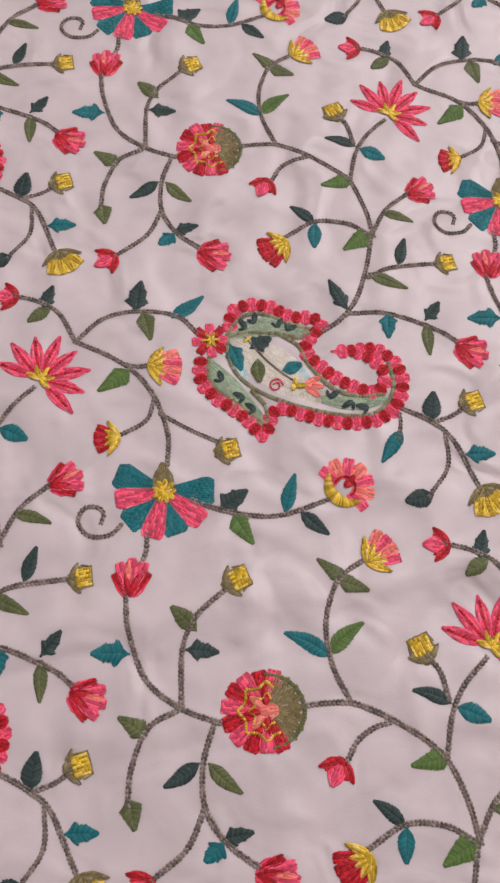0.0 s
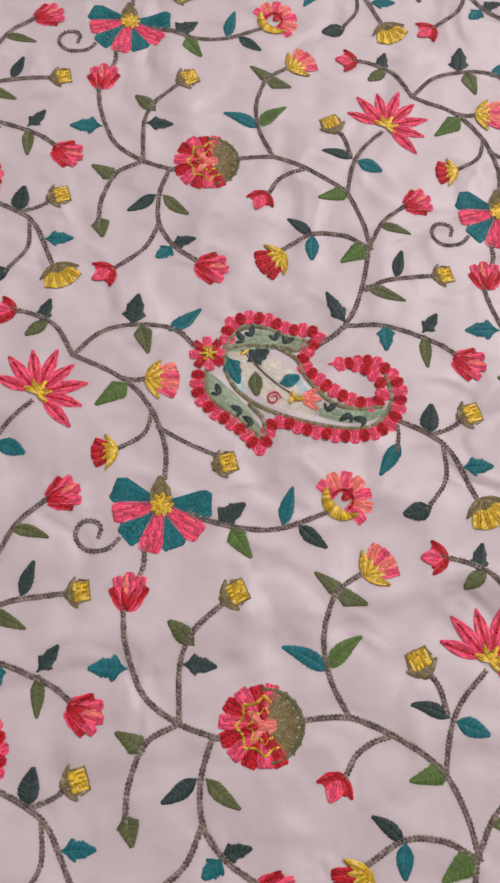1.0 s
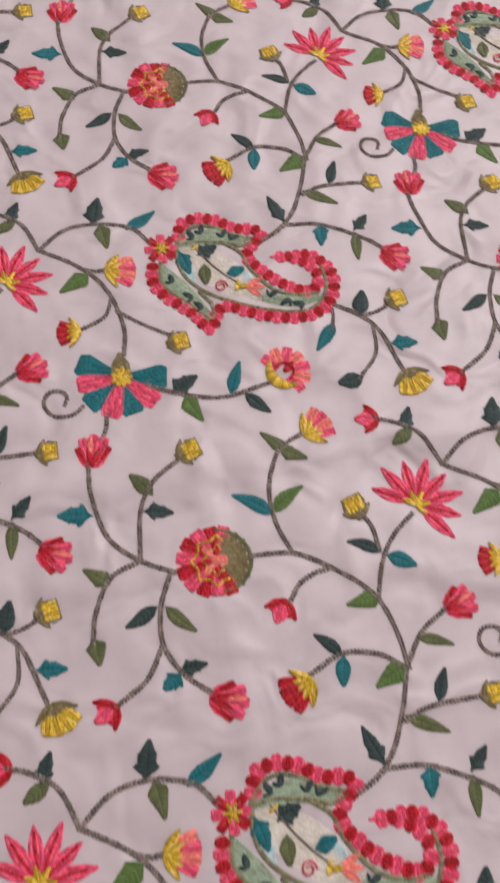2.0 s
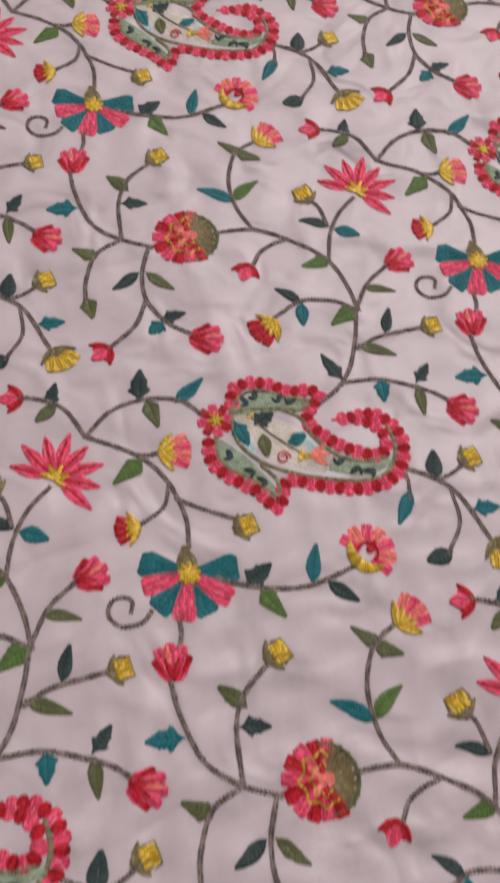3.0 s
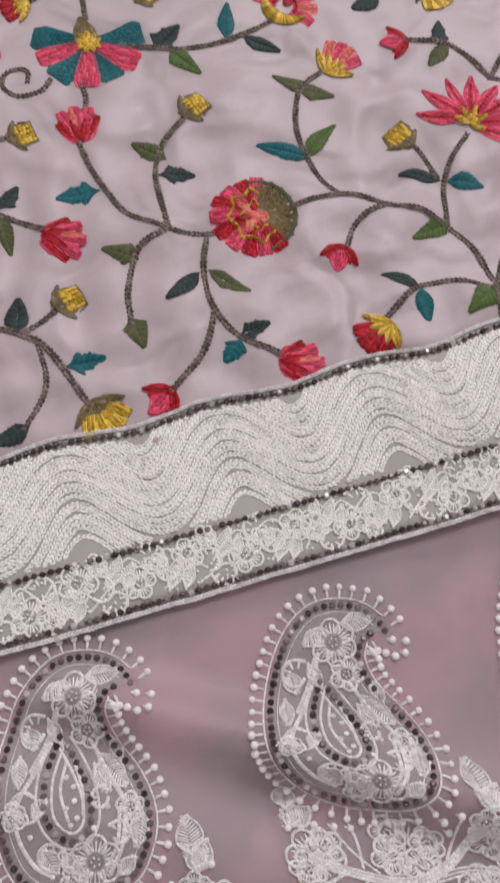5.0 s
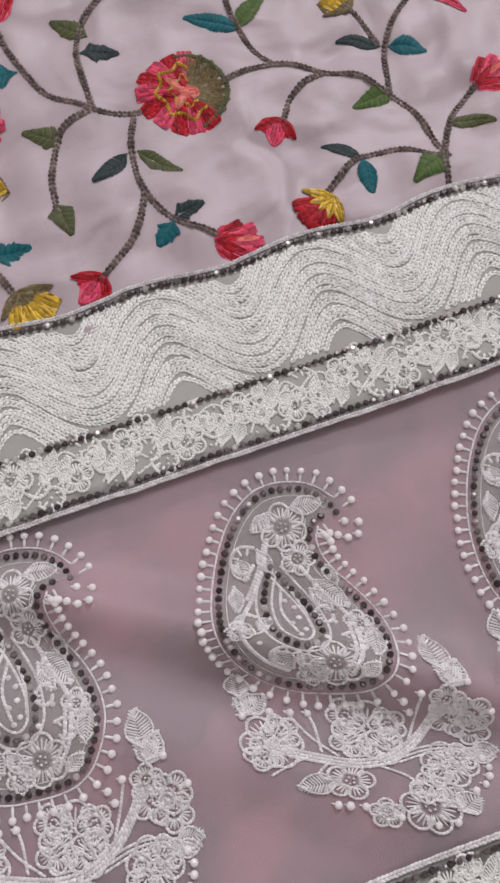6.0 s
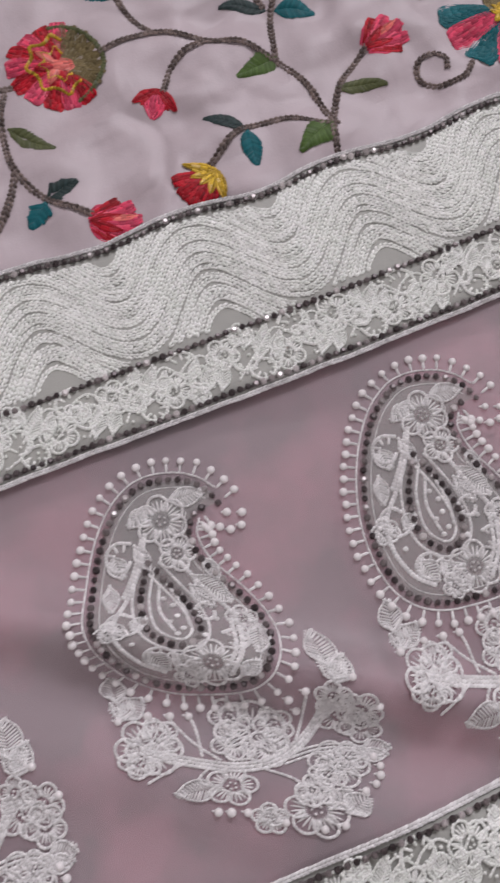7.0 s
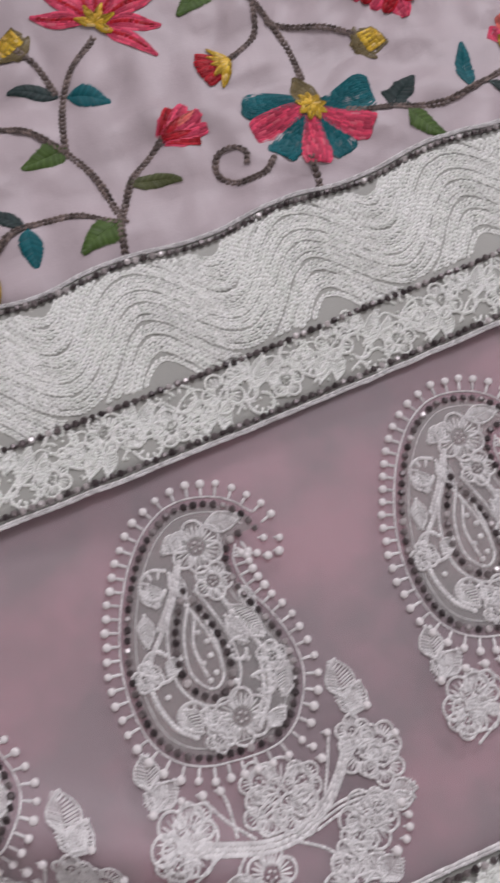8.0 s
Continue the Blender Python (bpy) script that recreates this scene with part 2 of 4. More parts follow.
def leaf_stitches(base, tip, width, lobed=False, bend=0.0, spade=False):
    """A leaf in satin stitch: slanting stitches from the middle rib to the edge; the tip is drawn out and turned aside."""
    st = Stitches()
    base, tip = np.array(base, float), np.array(tip, float)
    d = tip - base
    ln = np.linalg.norm(d)
    d = d / ln
    n = np.array([-d[1], d[0]])
    hook = random.choice((-1, 1)) * width * 0.16
    for i in range(int(ln / 0.36)):
        u = (i + 0.5) * 0.36 / ln
        w = width * 0.63 * math.sin(math.pi * min(1, u) ** 0.68) ** 0.85 * (1 - 0.25 * u)
        if lobed:
            w = width * 0.62 * max(0.8 * math.sin(math.pi * min(1, u) ** 0.8), 1.08 * math.exp(-((u - 0.27) / 0.16) ** 2), 0.84 * math.exp(-((u - 0.56) / 0.15) ** 2)) * (1 - 0.2 * u)
        if spade:
            w = width * 0.76 * min(1.0, u / 0.2) ** 0.6 * (1 - min(u, 1.0)) ** 0.85
        mid = base + d * ln * u + n * (bend * math.sin(math.pi * u) + hook * u * u)
        for s in (1, -1):
            e = mid + n * s * max(w, 0.3) * (0.92 + 0.16 * random.random()) + d * min(1.5, ln * (1 - u) + 0.3)
            st.add(mid - d * 0.3 - n * s * 0.3, e, 0.8, 0.42 + 0.2 * random.random())
    return st


def ring_of(points, size, step):
    """Scallops of crimson and pink in turn along a line: (stitches, crimson or not) for each."""
    q, t = curve(points, step)
    out = []
    for i in range(len(q)):
        big = size * (0.98 if i % 2 else 1.18)
        n = np.array([-t[i][1], t[i][0]]) * big * 0.52
        st = fill(q[i] - n, q[i] + n, lambda u: big * 0.5 * math.sqrt(max(0.04, 1 - (2 * u - 1) ** 2)), column=0.7, length=1.7, height=0.75, z=0.35 * (i % 2))
        out.append((st, i % 2))
    return out


STRETCH = (  # place (mm) and local give of the cloth there (mm)
    (-28, 4, 1.4, -0.1), (44, -42, 0.1, 1.5), (-27, 84, 3.1, -0.2), (-2, -244, -2.0, -1.3),
    (-32, -240, -2.6, -0.6), (-43, -248, -2.0, -1.4), (-23, -260, -1.7, -0.5), (44, -289, -0.3, -1.4), (70, -296, 0.0, -0.4), (47, -252, -1.0, -1.4), (63, -267, -0.3, -1.4), (55, -332, 0.0, 2.0), (-61, -336, 0.4, 1.3), (100, -345, 0.0, 1.5),
    (51, -191, -1.3, 0.1), (-39, -488, 2.0, 1.4), (-23, -463, 2.2, -0.1), (71, -535, 1.0, 2.0),
    (54, -434, 1.4, -0.4), (165, -119, 1.2, 2.6), (-77, -106, -0.7, 2.2), (130, -38, -3.4, -1.0),
    (61, -473, -0.2, -1.7), (88, -474, 0.6, -1.5), (135, -524, 1.1, -0.9), (113, -502, 0.8, -1.4), (-30, -400, 0.0, 1.7), (5, -340, 0.0, 1.2), (-50, -378, 0.1, 0.9))


def give(x, y):
    """How far the pattern is pulled out of its regular place by the cloth's uneven lie."""
    gx, gy, total = 0.0, 0.0, 0.3
    for px, py, ex, ey in STRETCH:
        w = np.exp(-((x - px) ** 2 + (y - py) ** 2) / (2 * 26.0 ** 2))
        gx, gy, total = gx + w * ex, gy + w * ey, total + w
    return 1.1 * gx / total, 1.1 * gy / total


def drape(v, dx, dy, base=0.0):
    """Lay stitch vertices (mm) on the cloth, moved by (dx, dy); gives metres."""
    x, y = v[:, 0] + dx, v[:, 1] + dy
    ex, ey = give(x, y)
    x, y = x + ex, y + ey
    return np.stack([x * MM, y * MM, relief(x, y) + (v[:, 2] + base) * MM], 1)


def triangles(count):
    """Faces of that many stitches, as an array of triangles."""
    f = np.array([(0, 5, 6), (0, 6, 1), (1, 6, 7), (1, 7, 2), (5, 4, 7), (5, 7, 6), (2, 7, 3), (4, 3, 7)])
    return (f[None] + 8 * np.arange(count)[:, None, None]).reshape(-1, 3)


def fast_mesh(name, verts, tris, materials, indices=None):
    me = bpy.data.meshes.new(name)
    me.vertices.add(len(verts))
    me.vertices.foreach_set("co", np.ascontiguousarray(verts, dtype=np.float32).ravel())
    me.loops.add(tris.size)
    me.loops.foreach_set("vertex_index", np.ascontiguousarray(tris, dtype=np.int32).ravel())
    me.polygons.add(len(tris))
    me.polygons.foreach_set("loop_start", np.arange(0, tris.size, 3, dtype=np.int32))
    for m in materials:
        me.materials.append(m)
    if indices is not None:
        me.polygons.foreach_set("material_index", indices.astype(np.int32))
    me.polygons.foreach_set("use_smooth", np.ones(len(tris), dtype=bool))
    me.update(calc_edges=True)
    return me


DESIGN = []            # one repeat of the flowered pattern: (name, label, pieces), pieces: (name, stitches, material)


def motif(name, label, *pieces):
    DESIGN.append((name, label, [(n, s.arrays()[0], m) for n, s, m in pieces if s.a]))


def heading(c, angle, r):
    return np.array(c, float) + r * np.array([math.cos(radians(angle)), math.sin(radians(angle))])


def petal(base, angle, length, width, blunt=0.75, z=0.0, st=None, column=0.7):
    return fill(base, heading(base, angle, length), lambda u: width / 2 * max(0.0, math.sin(math.pi * min(1, max(0, u)) ** blunt)) ** 0.7,
                column=column, st=st, z=z)


def blunt_petal(base, angle, length, w0, w1, z=0.0):
    """A petal that widens outwards and ends round."""
    def wide(u):
        w = w0 + (w1 - w0) * u
        return w / 2 * (1 if u < 0.82 else math.sqrt(max(0.03, 1 - ((u - 0.82) / 0.2) ** 2)))
    return fill(base, heading(base, angle, length), wide, z=z)


def stem(*points, width=1.95):
    motif("vine_stem", "", ("vine_stem", braid(points, width=width), STEM))


def leaf(base, tip, width, material, lobed=False, bend=0.0):
    word = {DARK: "dark green", TEAL: "teal", OLIVE: "olive green", GREEN: "leaf green"}[material]
    motif("leaf", word + " satin-stitched leaf", ("leaf", leaf_stitches(base, tip, width, lobed, bend, lobed and material in (OLIVE, GREEN)), material))


def tulip_bud(c, angle, size):
    """A full pink bud: rounded overlapping petals, crimson ones at the stalk."""
    b = heading(c, angle + 180, size * 0.5)
    pieces = [("flower_bud", fill(b, heading(b, angle, size * 0.95), lambda u: size * 0.45 * math.sin(math.pi * min(1, max(0, u)) ** 0.8) ** 0.5), PINK)]
    for da, r, m in ((-40, 0.8, RED), (40, 0.76, RED), (-24, 0.98, PINK), (24, 0.96, PINK), (0, 1.02, PINK)):
        pieces.append(("petal", blunt_petal(heading(b, angle + da, size * 0.08), angle + da * 0.9, size * (r - 0.08), size * 0.2, size * 0.33, z=0.15 + 0.05 * len(pieces)), m))
    for da in (-20, 16):
        pieces.append(("petal", petal(heading(b, angle, size * 0.04), angle + da, size * 0.6, size * 0.2, z=0.65), RED))
    pieces.append(("petal", petal(heading(b, angle + 8, size * 0.45), angle + 4, size * 0.5, size * 0.18, z=0.6), SALMON))
    motif("flower_bud", "pink and crimson embroidered flower bud", *pieces)


def two_tone_bud(c, angle, size, lip=PINK):
    """A small fan-shaped bud: crimson with two points, a pink lip."""
    b = heading(c, angle + 180, size * 0.45)
    pieces = [("flower_bud", fill(b, heading(b, angle, size * 0.7), lambda u: size * (0.16 + 0.34 * u)), RED)]
    for da in (-46, 46):
        pieces.append(("petal", petal(heading(b, angle + 180, size * 0.02), angle + da, size * 1.0, size * 0.42, blunt=0.95, z=0.2), RED))
    pieces.append(("petal", petal(heading(b, angle, size * 0.26), angle, size * 0.86, size * 0.72, blunt=0.85, z=0.25), lip))
    motif("flower_bud", "small crimson bud with a pink lip", *pieces)


def gilt_bud(c, angle, size, crown=SALMON, cup=0.62):
    """A bud with a fringed gold cup at the stalk and a crown of rounded petals."""
    b = heading(c, angle + 180, size * 0.5)
    pieces = [("flower_bud", fill(b, heading(b, angle, size * 0.9), lambda u: size * 0.42 * math.sin(math.pi * min(1, max(0, u)) ** 0.95) ** 0.5), crown)]
    for k, da in enumerate((-38, -13, 13, 38)):
        tone = crown if k % 2 else PINK if crown is SALMON else RED
        pieces.append(("petal", blunt_petal(heading(b, angle + da, size * 0.2), angle + da * 0.7, size * 0.72, size * 0.2, size * 0.33, z=0.2), tone))
    for da in (-58, -30, -2, 28, 56):
        pieces.append(("sepal", petal(b, angle + da, size * (cup * 0.72 if abs(da) < 5 else cup + 0.06 if abs(da) > 50 else cup * 0.85), size * 0.24, z=0.5), GOLD))
    motif("flower_bud", "gold-cupped bud with " + ("salmon" if crown is SALMON else "crimson") + " petals", *pieces)


def square_bud(c, angle, size):
    """A khaki bud with a point to either side and a square gold face."""
    b = heading(c, angle + 180, size * 0.52)
    pieces = [("flower_bud", fill(b, heading(b, angle, size * 1.02), lambda u: size * (0.12 + 0.42 * min(1, u / 0.5)) if u < 0.6 else size * 0.42, z=0.05), BUFF)]
    for da in (-56, 56):
        pieces.append(("sepal", petal(heading(b, angle, size * 0.08), angle + da, size * 0.72, size * 0.26, blunt=0.95, z=0.2), BUFF))
    pieces.append(("petal", fill(heading(b, angle, size * 0.36), heading(b, angle, size * 0.98), lambda u: size * 0.35, z=0.35, length=1.4), GOLD))
    motif("flower_bud", "square gold bud with khaki sepals", *pieces)


def round_bud(c, angle, size):
    b = heading(c, angle + 180, size * 0.5)
    pieces = [("flower_bud", blunt_petal(b, angle, size * 0.62, size * 0.55, size * 1.05), BUFF)]
    for da in (-40, -14, 14, 40):
        pieces.append(("petal", blunt_petal(heading(b, angle + da, size * 0.34), angle + da * 0.7, size * 0.56, size * 0.3, size * 0.42, z=0.3), GOLD))
    for da in (-62, 62):
        pieces.append(("sepal", petal(b, angle + da, size * 0.72, size * 0.26, z=0.4), BUFF))
    motif("flower_bud", "round golden yellow bud with a khaki cap", *pieces)


def cup_flower(c, angle, size):
    """Pink petals round a crimson throat, with a gold crescent below."""
    c = np.array(c, float)
    throat = heading(c, angle + 180, size * 0.12)
    pieces = [("flower", petal(throat, angle, size * 0.3, size * 0.24, z=0.3), RED)]
    for da in range(-96, 97, 32):
        pieces.append(("petal", blunt_petal(heading(throat, angle + da, size * 0.16), angle + da, size * 0.44, size * 0.2, size * 0.3), PINK if da % 64 else SALMON))
    rim = Stitches()
    for k in range(26):
        a = angle - 105 + 210 * k / 25
        rim.add(heading(throat, a - 4, size * 0.19), heading(throat, a + 6, size * 0.24), 0.8, 0.9, 0.2)
    pieces.append(("throat", rim, RED))
    crescent = Stitches()
    for k in range(40):
        a = angle + 95 + 170 * k / 39
        thin = math.sin(math.pi * (k + 0.5) / 40) ** 0.6
        crescent.add(heading(throat, a - 5, size * (0.42 - 0.26 * thin)), heading(throat, a + 4, size * 0.44), 1.1, 0.9, 0.3)
    pieces.append(("sepal", crescent, GOLD))
    motif("flower", "pink flower with a gold crescent cup", *pieces)


def lotus(c, first, last, length):
    """A fan of narrow pink petals on a gold base."""
    base = Stitches()
    for k in range(5):
        petal(c, first + (last - first) * k / 4, length * 0.36, 2.6, z=0.5, st=base)
    pieces = [("lotus_flower", base, GOLD)]
    for k in range(8):
        a = first + (last - first) * k / 7
        pieces.append(("petal", petal(heading(c, a, length * 0.2), a, length * (0.95 + 0.1 * (k % 2)), 5.4, blunt=0.9, z=0.1), PINK))
        pieces.append(("petal_vein", cord([heading(c, a, length * 0.3), heading(c, a + 1.5, length * 0.65), heading(c, a, length)], 1.35, height=0.75, base=0.2), RED))
    motif("lotus_flower", "fan-shaped pink lotus with a gold base", *pieces)


def wheel_flower(c):
    """Seven broad petals in teal and pink round a gold heart, khaki cap above."""
    heart = Stitches()
    for k in range(9):
        petal(c, k * 40, 4.6, 3.2, z=0.7, st=heart)
    pieces = [("wheel_flower", heart, GOLD)]
    for k, (a, r, w, m) in enumerate(((155, 20.0, 13.0, TEAL), (185, 19.0, 9.5, PINK), (217, 19.0, 12.5, TEAL), (251, 18.5, 11.0, PINK),
                                      (284, 17.5, 12.0, TEAL), (318, 19.0, 11.0, PINK), (-4, 19.5, 14.0, TEAL))):
        pieces.append(("petal", blunt_petal(heading(c, a, 3.0), a, r - 3, 4.4, w, z=0.12 * (k % 2)), m))
    pieces.append(("sepal", fill(heading(c, 90, 1.0), heading(c, 90, 11.5), lambda u: 6.2 * (1 - u) ** 0.7 * min(1, 0.6 + u), z=0.3), BUFF))
    motif("wheel_flower", "broad teal and pink flower with a gold heart", *pieces)


def pomegranate(c, size):
    """A round flower: scalloped crimson and pink petals on one side, a khaki cap with a dotted rim on the other."""
    c = np.array(c, float)
    heart = Stitches()
    core = c + np.array([0.08 * size, 0.0])
    fill(heading(core, 180, 4.5), heading(core, 0, 4.0), lambda u: 3.6 * math.sin(math.pi * (0.1 + 0.8 * u)), st=heart, z=0.3)
    pieces = [("pomegranate_flower", heart, SALMON)]
    for k in range(10):
        a = 72 + 216 * k / 9
        pieces.append(("petal", blunt_petal(heading(core, a, size * 0.12), a, size * (0.38 + 0.09 * abs(math.cos(radians(a)))), 2.6, size * 0.26, z=0.02 * k), RED if k % 2 else PINK))
    for k in range(5):
        a = 90 + 45 * k
        pieces.append(("petal", petal(heading(core, a, size * 0.08), a, size * 0.2, 3.4, z=0.6), SALMON if k % 2 else RED))
    cap = Stitches()
    for k in range(9):
        a = -66 + 132 * k / 8
        petal(heading(core, a, size * 0.05), a, size * 0.46, size * 0.24, blunt=0.55, st=cap)
    pieces.append(("cap", cap, BUFF))
    rim = Stitches()
    cord([heading(core, a, size * (0.49 - 0.03 * abs(math.sin(radians(a))))) for a in range(-84, 85, 14)], 1.7, 1.1, 0.8, st=rim)
    pieces.append(("rim", rim, OLIVE))
    for r in (0.17, 0.31):
        gold = cord([heading(core, 70 + d, size * (r + 0.06 * (k % 3 == 1))) for k, d in enumerate(range(0, 230, 15))], 1.15, pitch=0.9, height=1.2)
        pieces.append(("gold_line", gold, GOLD))
    motif("pomegranate_flower", "round crimson and pink flower with a khaki cap", *pieces)


# ---- one repeat of the vine pattern ----
# vine stems
stem((14.1, -243.2), (23.6, -243.0), (32.4, -243.9), (39.9, -247.2), (47.1, -251.6), (56.8, -259.0), (63.5, -266.9), (68.0, -280.2), (69.8, -294.3))
stem((68.9, -52.4), (64.9, -66.1), (58.7, -80.6), (52.6, -88.8))
stem((52.6, -88.8), (47.9, -92.5), (41.9, -95.6))
stem((52.6, -88.8), (68.9, -90.1), (83.7, -96.5), (91.4, -100.9), (96.5, -105.6))
stem((47.1, -251.6), (39.8, -253.1), (33.3, -256.6), (28.8, -262.3))
stem((68.9, -52.4), (77.6, -39.8), (88.4, -32.1))
stem((68.5, -51.8), (58.5, -45.3), (44.9, -43.3), (31.6, -49.3))
stem((63.8, -72.9), (75.1, -68.7), (94.8, -67.7))
stem((32.8, -244.4), (27.9, -230.9), (27.1, -216.9), (30.8, -205.1), (36.0, -198.3), (45.5, -193.1))
stem((63.5, -266.9), (68.0, -252.5), (74.8, -242.0), (84.4, -233.9))
stem((68.3, -247.9), (66.8, -237.3), (63.8, -231.6))
stem((-14.0, -246.2), (-27.9, -239.5), (-39.9, -228.4), (-45.2, -211.0), (-46.2, -197.0))
stem((-40.3, -186.8), (-38.2, -181.8), (-37.5, -175.5))
stem((-27.9, -239.5), (-25.9, -219.0), (-19.9, -207.5), (-8.2, -198.4))
stem((-27.9, -239.5), (-40.0, -244.8), (-46.9, -257.2), (-49.2, -268.3))
stem((-16.5, -2.6), (-21.8, -15.8), (-22.6, -30.4), (-16.5, -42.6), (-7.2, -51.3))
stem((-22.6, -30.4), (-30.1, -42.7), (-42.7, -51.3))
stem((-20.9, -162.3), (-13.4, -166.2), (0.6, -171.0), (16.1, -172.6), (36.9, -167.7))
stem((-47.1, -170.3), (-51.9, -174.1), (-59.5, -173.9), (-63.7, -168.8), (-61.7, -163.6), (-56.9, -162.9), (-54.0, -165.4), (-55.0, -168.9), width=1.7)
stem((-28.0, -148.6), (-26.9, -134.7), (-31.9, -117.6), (-42.4, -104.5), (-61.4, -92.8))
stem((-61.4, -92.8), (-67.9, -78.9), (-77.1, -72.1), (-86.0, -68.7))
stem((-61.4, -92.8), (-49.4, -83.1), (-34.1, -80.1), (-19.1, -83.7), (-11.5, -91.4))
stem((-42.4, -104.5), (-36.8, -105.9), (-30.4, -105.7), width=1.9)
stem((-30.9, -120.1), (-35.0, -129.5), (-46.5, -135.6), width=1.7)
stem((-30.3, -126.2), (-19.7, -133.3), (-7.9, -140.0), width=1.7)
stem((68.0, -132.5), (79.7, -139.8), (87.5, -147.9), (94.3, -167.5))
stem((85.2, -145.2), (84.0, -159.4), (74.7, -170.8), width=1.7)
stem((67.8, -133.7), (67.8, -138.6), (66.5, -144.5), width=1.6)
stem((81.4, -140.4), (89.2, -138.3), (94.8, -135.3), width=1.8)
# leaves
leaf((-23.2, -258.6), (-36.6, -264.3), 5.4, DARK, bend=0.8)
leaf((-20.1, -258.9), (-9.9, -270.5), 5.0, OLIVE, bend=-0.5)
leaf((-40.8, -247.6), (-50.2, -239.5), 6.4, OLIVE, True)
leaf((-49.2, -267.6), (-46.8, -277.9), 7.0, OLIVE, True)
leaf((-18.2, -41.6), (-7.3, -39.3), 5.6, DARK, True)
leaf((-17.2, -42.0), (-24.0, -48.4), 6.8, TEAL, True)
leaf((-20.3, -212.9), (-28.4, -202.5), 6.2, OLIVE)
leaf((-25.1, -219.1), (-12.8, -220.4), 6.6, DARK, True)
leaf((-45.3, -218.6), (-59.4, -215.9), 8.0, TEAL, True)
leaf((27.3, -226.9), (12.2, -216.3), 5.8, TEAL, bend=-0.8)
leaf((26.9, -226.2), (40.9, -215.8), 5.8, GREEN, bend=0.8)
leaf((36.3, -200.7), (27.7, -190.7), 5.4, OLIVE, True)
leaf((33.8, -200.4), (45.3, -204.4), 6.0, OLIVE, True)
leaf((68.7, -247.9), (55.8, -241.4), 4.8, DARK, bend=-0.8)
leaf((70.5, -249.4), (81.9, -254.6), 6.4, TEAL)
leaf((64.4, -265.5), (50.6, -268.3), 6.8, GREEN, True)
leaf((44.7, -287.1), (35.4, -277.1), 4.6, DARK, bend=-0.6)
leaf((45.1, -287.1), (42.3, -298.7), 5.6, TEAL)
leaf((69.6, -51.3), (55.3, -57.1), 8.4, GREEN, True)
leaf((75.2, -41.1), (89.7, -45.7), 4.4, OLIVE, bend=0.5)
leaf((78.7, -67.5), (84.6, -55.1), 5.0, DARK, bend=0.5)
leaf((64.7, -70.5), (80.2, -79.9), 5.2, OLIVE)
leaf((53.2, -87.8), (46.4, -72.6), 6.4, DARK, True)
leaf((69.7, -89.6), (69.4, -101.5), 6.6, TEAL, True)
leaf((85.2, -95.0), (93.8, -87.1), 5.8, DARK, True)
leaf((86.0, -96.1), (84.0, -110.6), 4.8, OLIVE)
leaf((-74.4, -76.7), (-70.9, -64.9), 6.0, DARK, True)
leaf((-71.1, -76.5), (-81.0, -80.9), 5.6, OLIVE)
leaf((-36.3, -80.7), (-34.1, -65.5), 8.2, DARK, True)
leaf((-33.4, -80.6), (-29.8, -93.9), 7.0, OLIVE, True)
leaf((-21.5, -84.4), (-8.0, -74.0), 5.6, TEAL, bend=-0.5)
leaf((-40.0, -107.2), (-52.6, -116.5), 7.6, GREEN, True)
leaf((-9.2, -168.8), (2.0, -160.5), 8.0, DARK, True)
leaf((-3.8, -170.7), (2.3, -183.2), 7.0, GREEN, True)
leaf((16.6, -171.9), (23.2, -157.1), 5.4, TEAL, bend=0.5)
leaf((22.9, -172.1), (32.5, -182.5), 5.4, DARK)
leaf((67.7, -142.3), (58.8, -155.5), 5.6, TEAL)
leaf((91.2, -155.4), (103.5, -155.3), 6.6, TEAL, True)
leaf((76.5, -170.3), (65.3, -173.1), 7.0, DARK)
leaf((80.0, -140.3), (82.2, -127.2), 7.0, DARK)
# flowers and buds
pomegranate((-0.0, -243.6), 27.6)
wheel_flower((-30.1, -159.0))
lotus((-76.5, -108.5), 152, -52, 16.5)
cup_flower((43.5, -162.4), 42, 19.5)
tulip_bud((-44.0, -191.0), 84, 14.0)
tulip_bud((95.9, -30.0), 18, 13.5)
tulip_bud((102.1, -111.1), -22, 14.0)
tulip_bud((-1.3, -55.4), -14, 14.5)
two_tone_bud((24.5, -265.8), 238, 9.0)
two_tone_bud((-46.8, -53.5), 210, 9.4)
two_tone_bud((75.2, -190.5), 172, 9.2)
gilt_bud((52.3, -190.7), 32, 14.5)
gilt_bud((-25.0, -106.5), -6, 14.5)
gilt_bud((24.9, -55.4), 205, 14.5, RED)
gilt_bud((-51.4, -136.1), 178, 11.0, RED, 0.7)
square_bud((61.8, -228.2), 108, 10.5)
square_bud((-4.6, -195.9), 20, 10.5)
square_bud((-4.0, -144.3), 10, 10.0)
square_bud((100.3, -67.7), 5, 9.5)
square_bud((97.5, -133.6), 12, 10.0)
round_bud((98.3, -175.5), -72, 13.5)


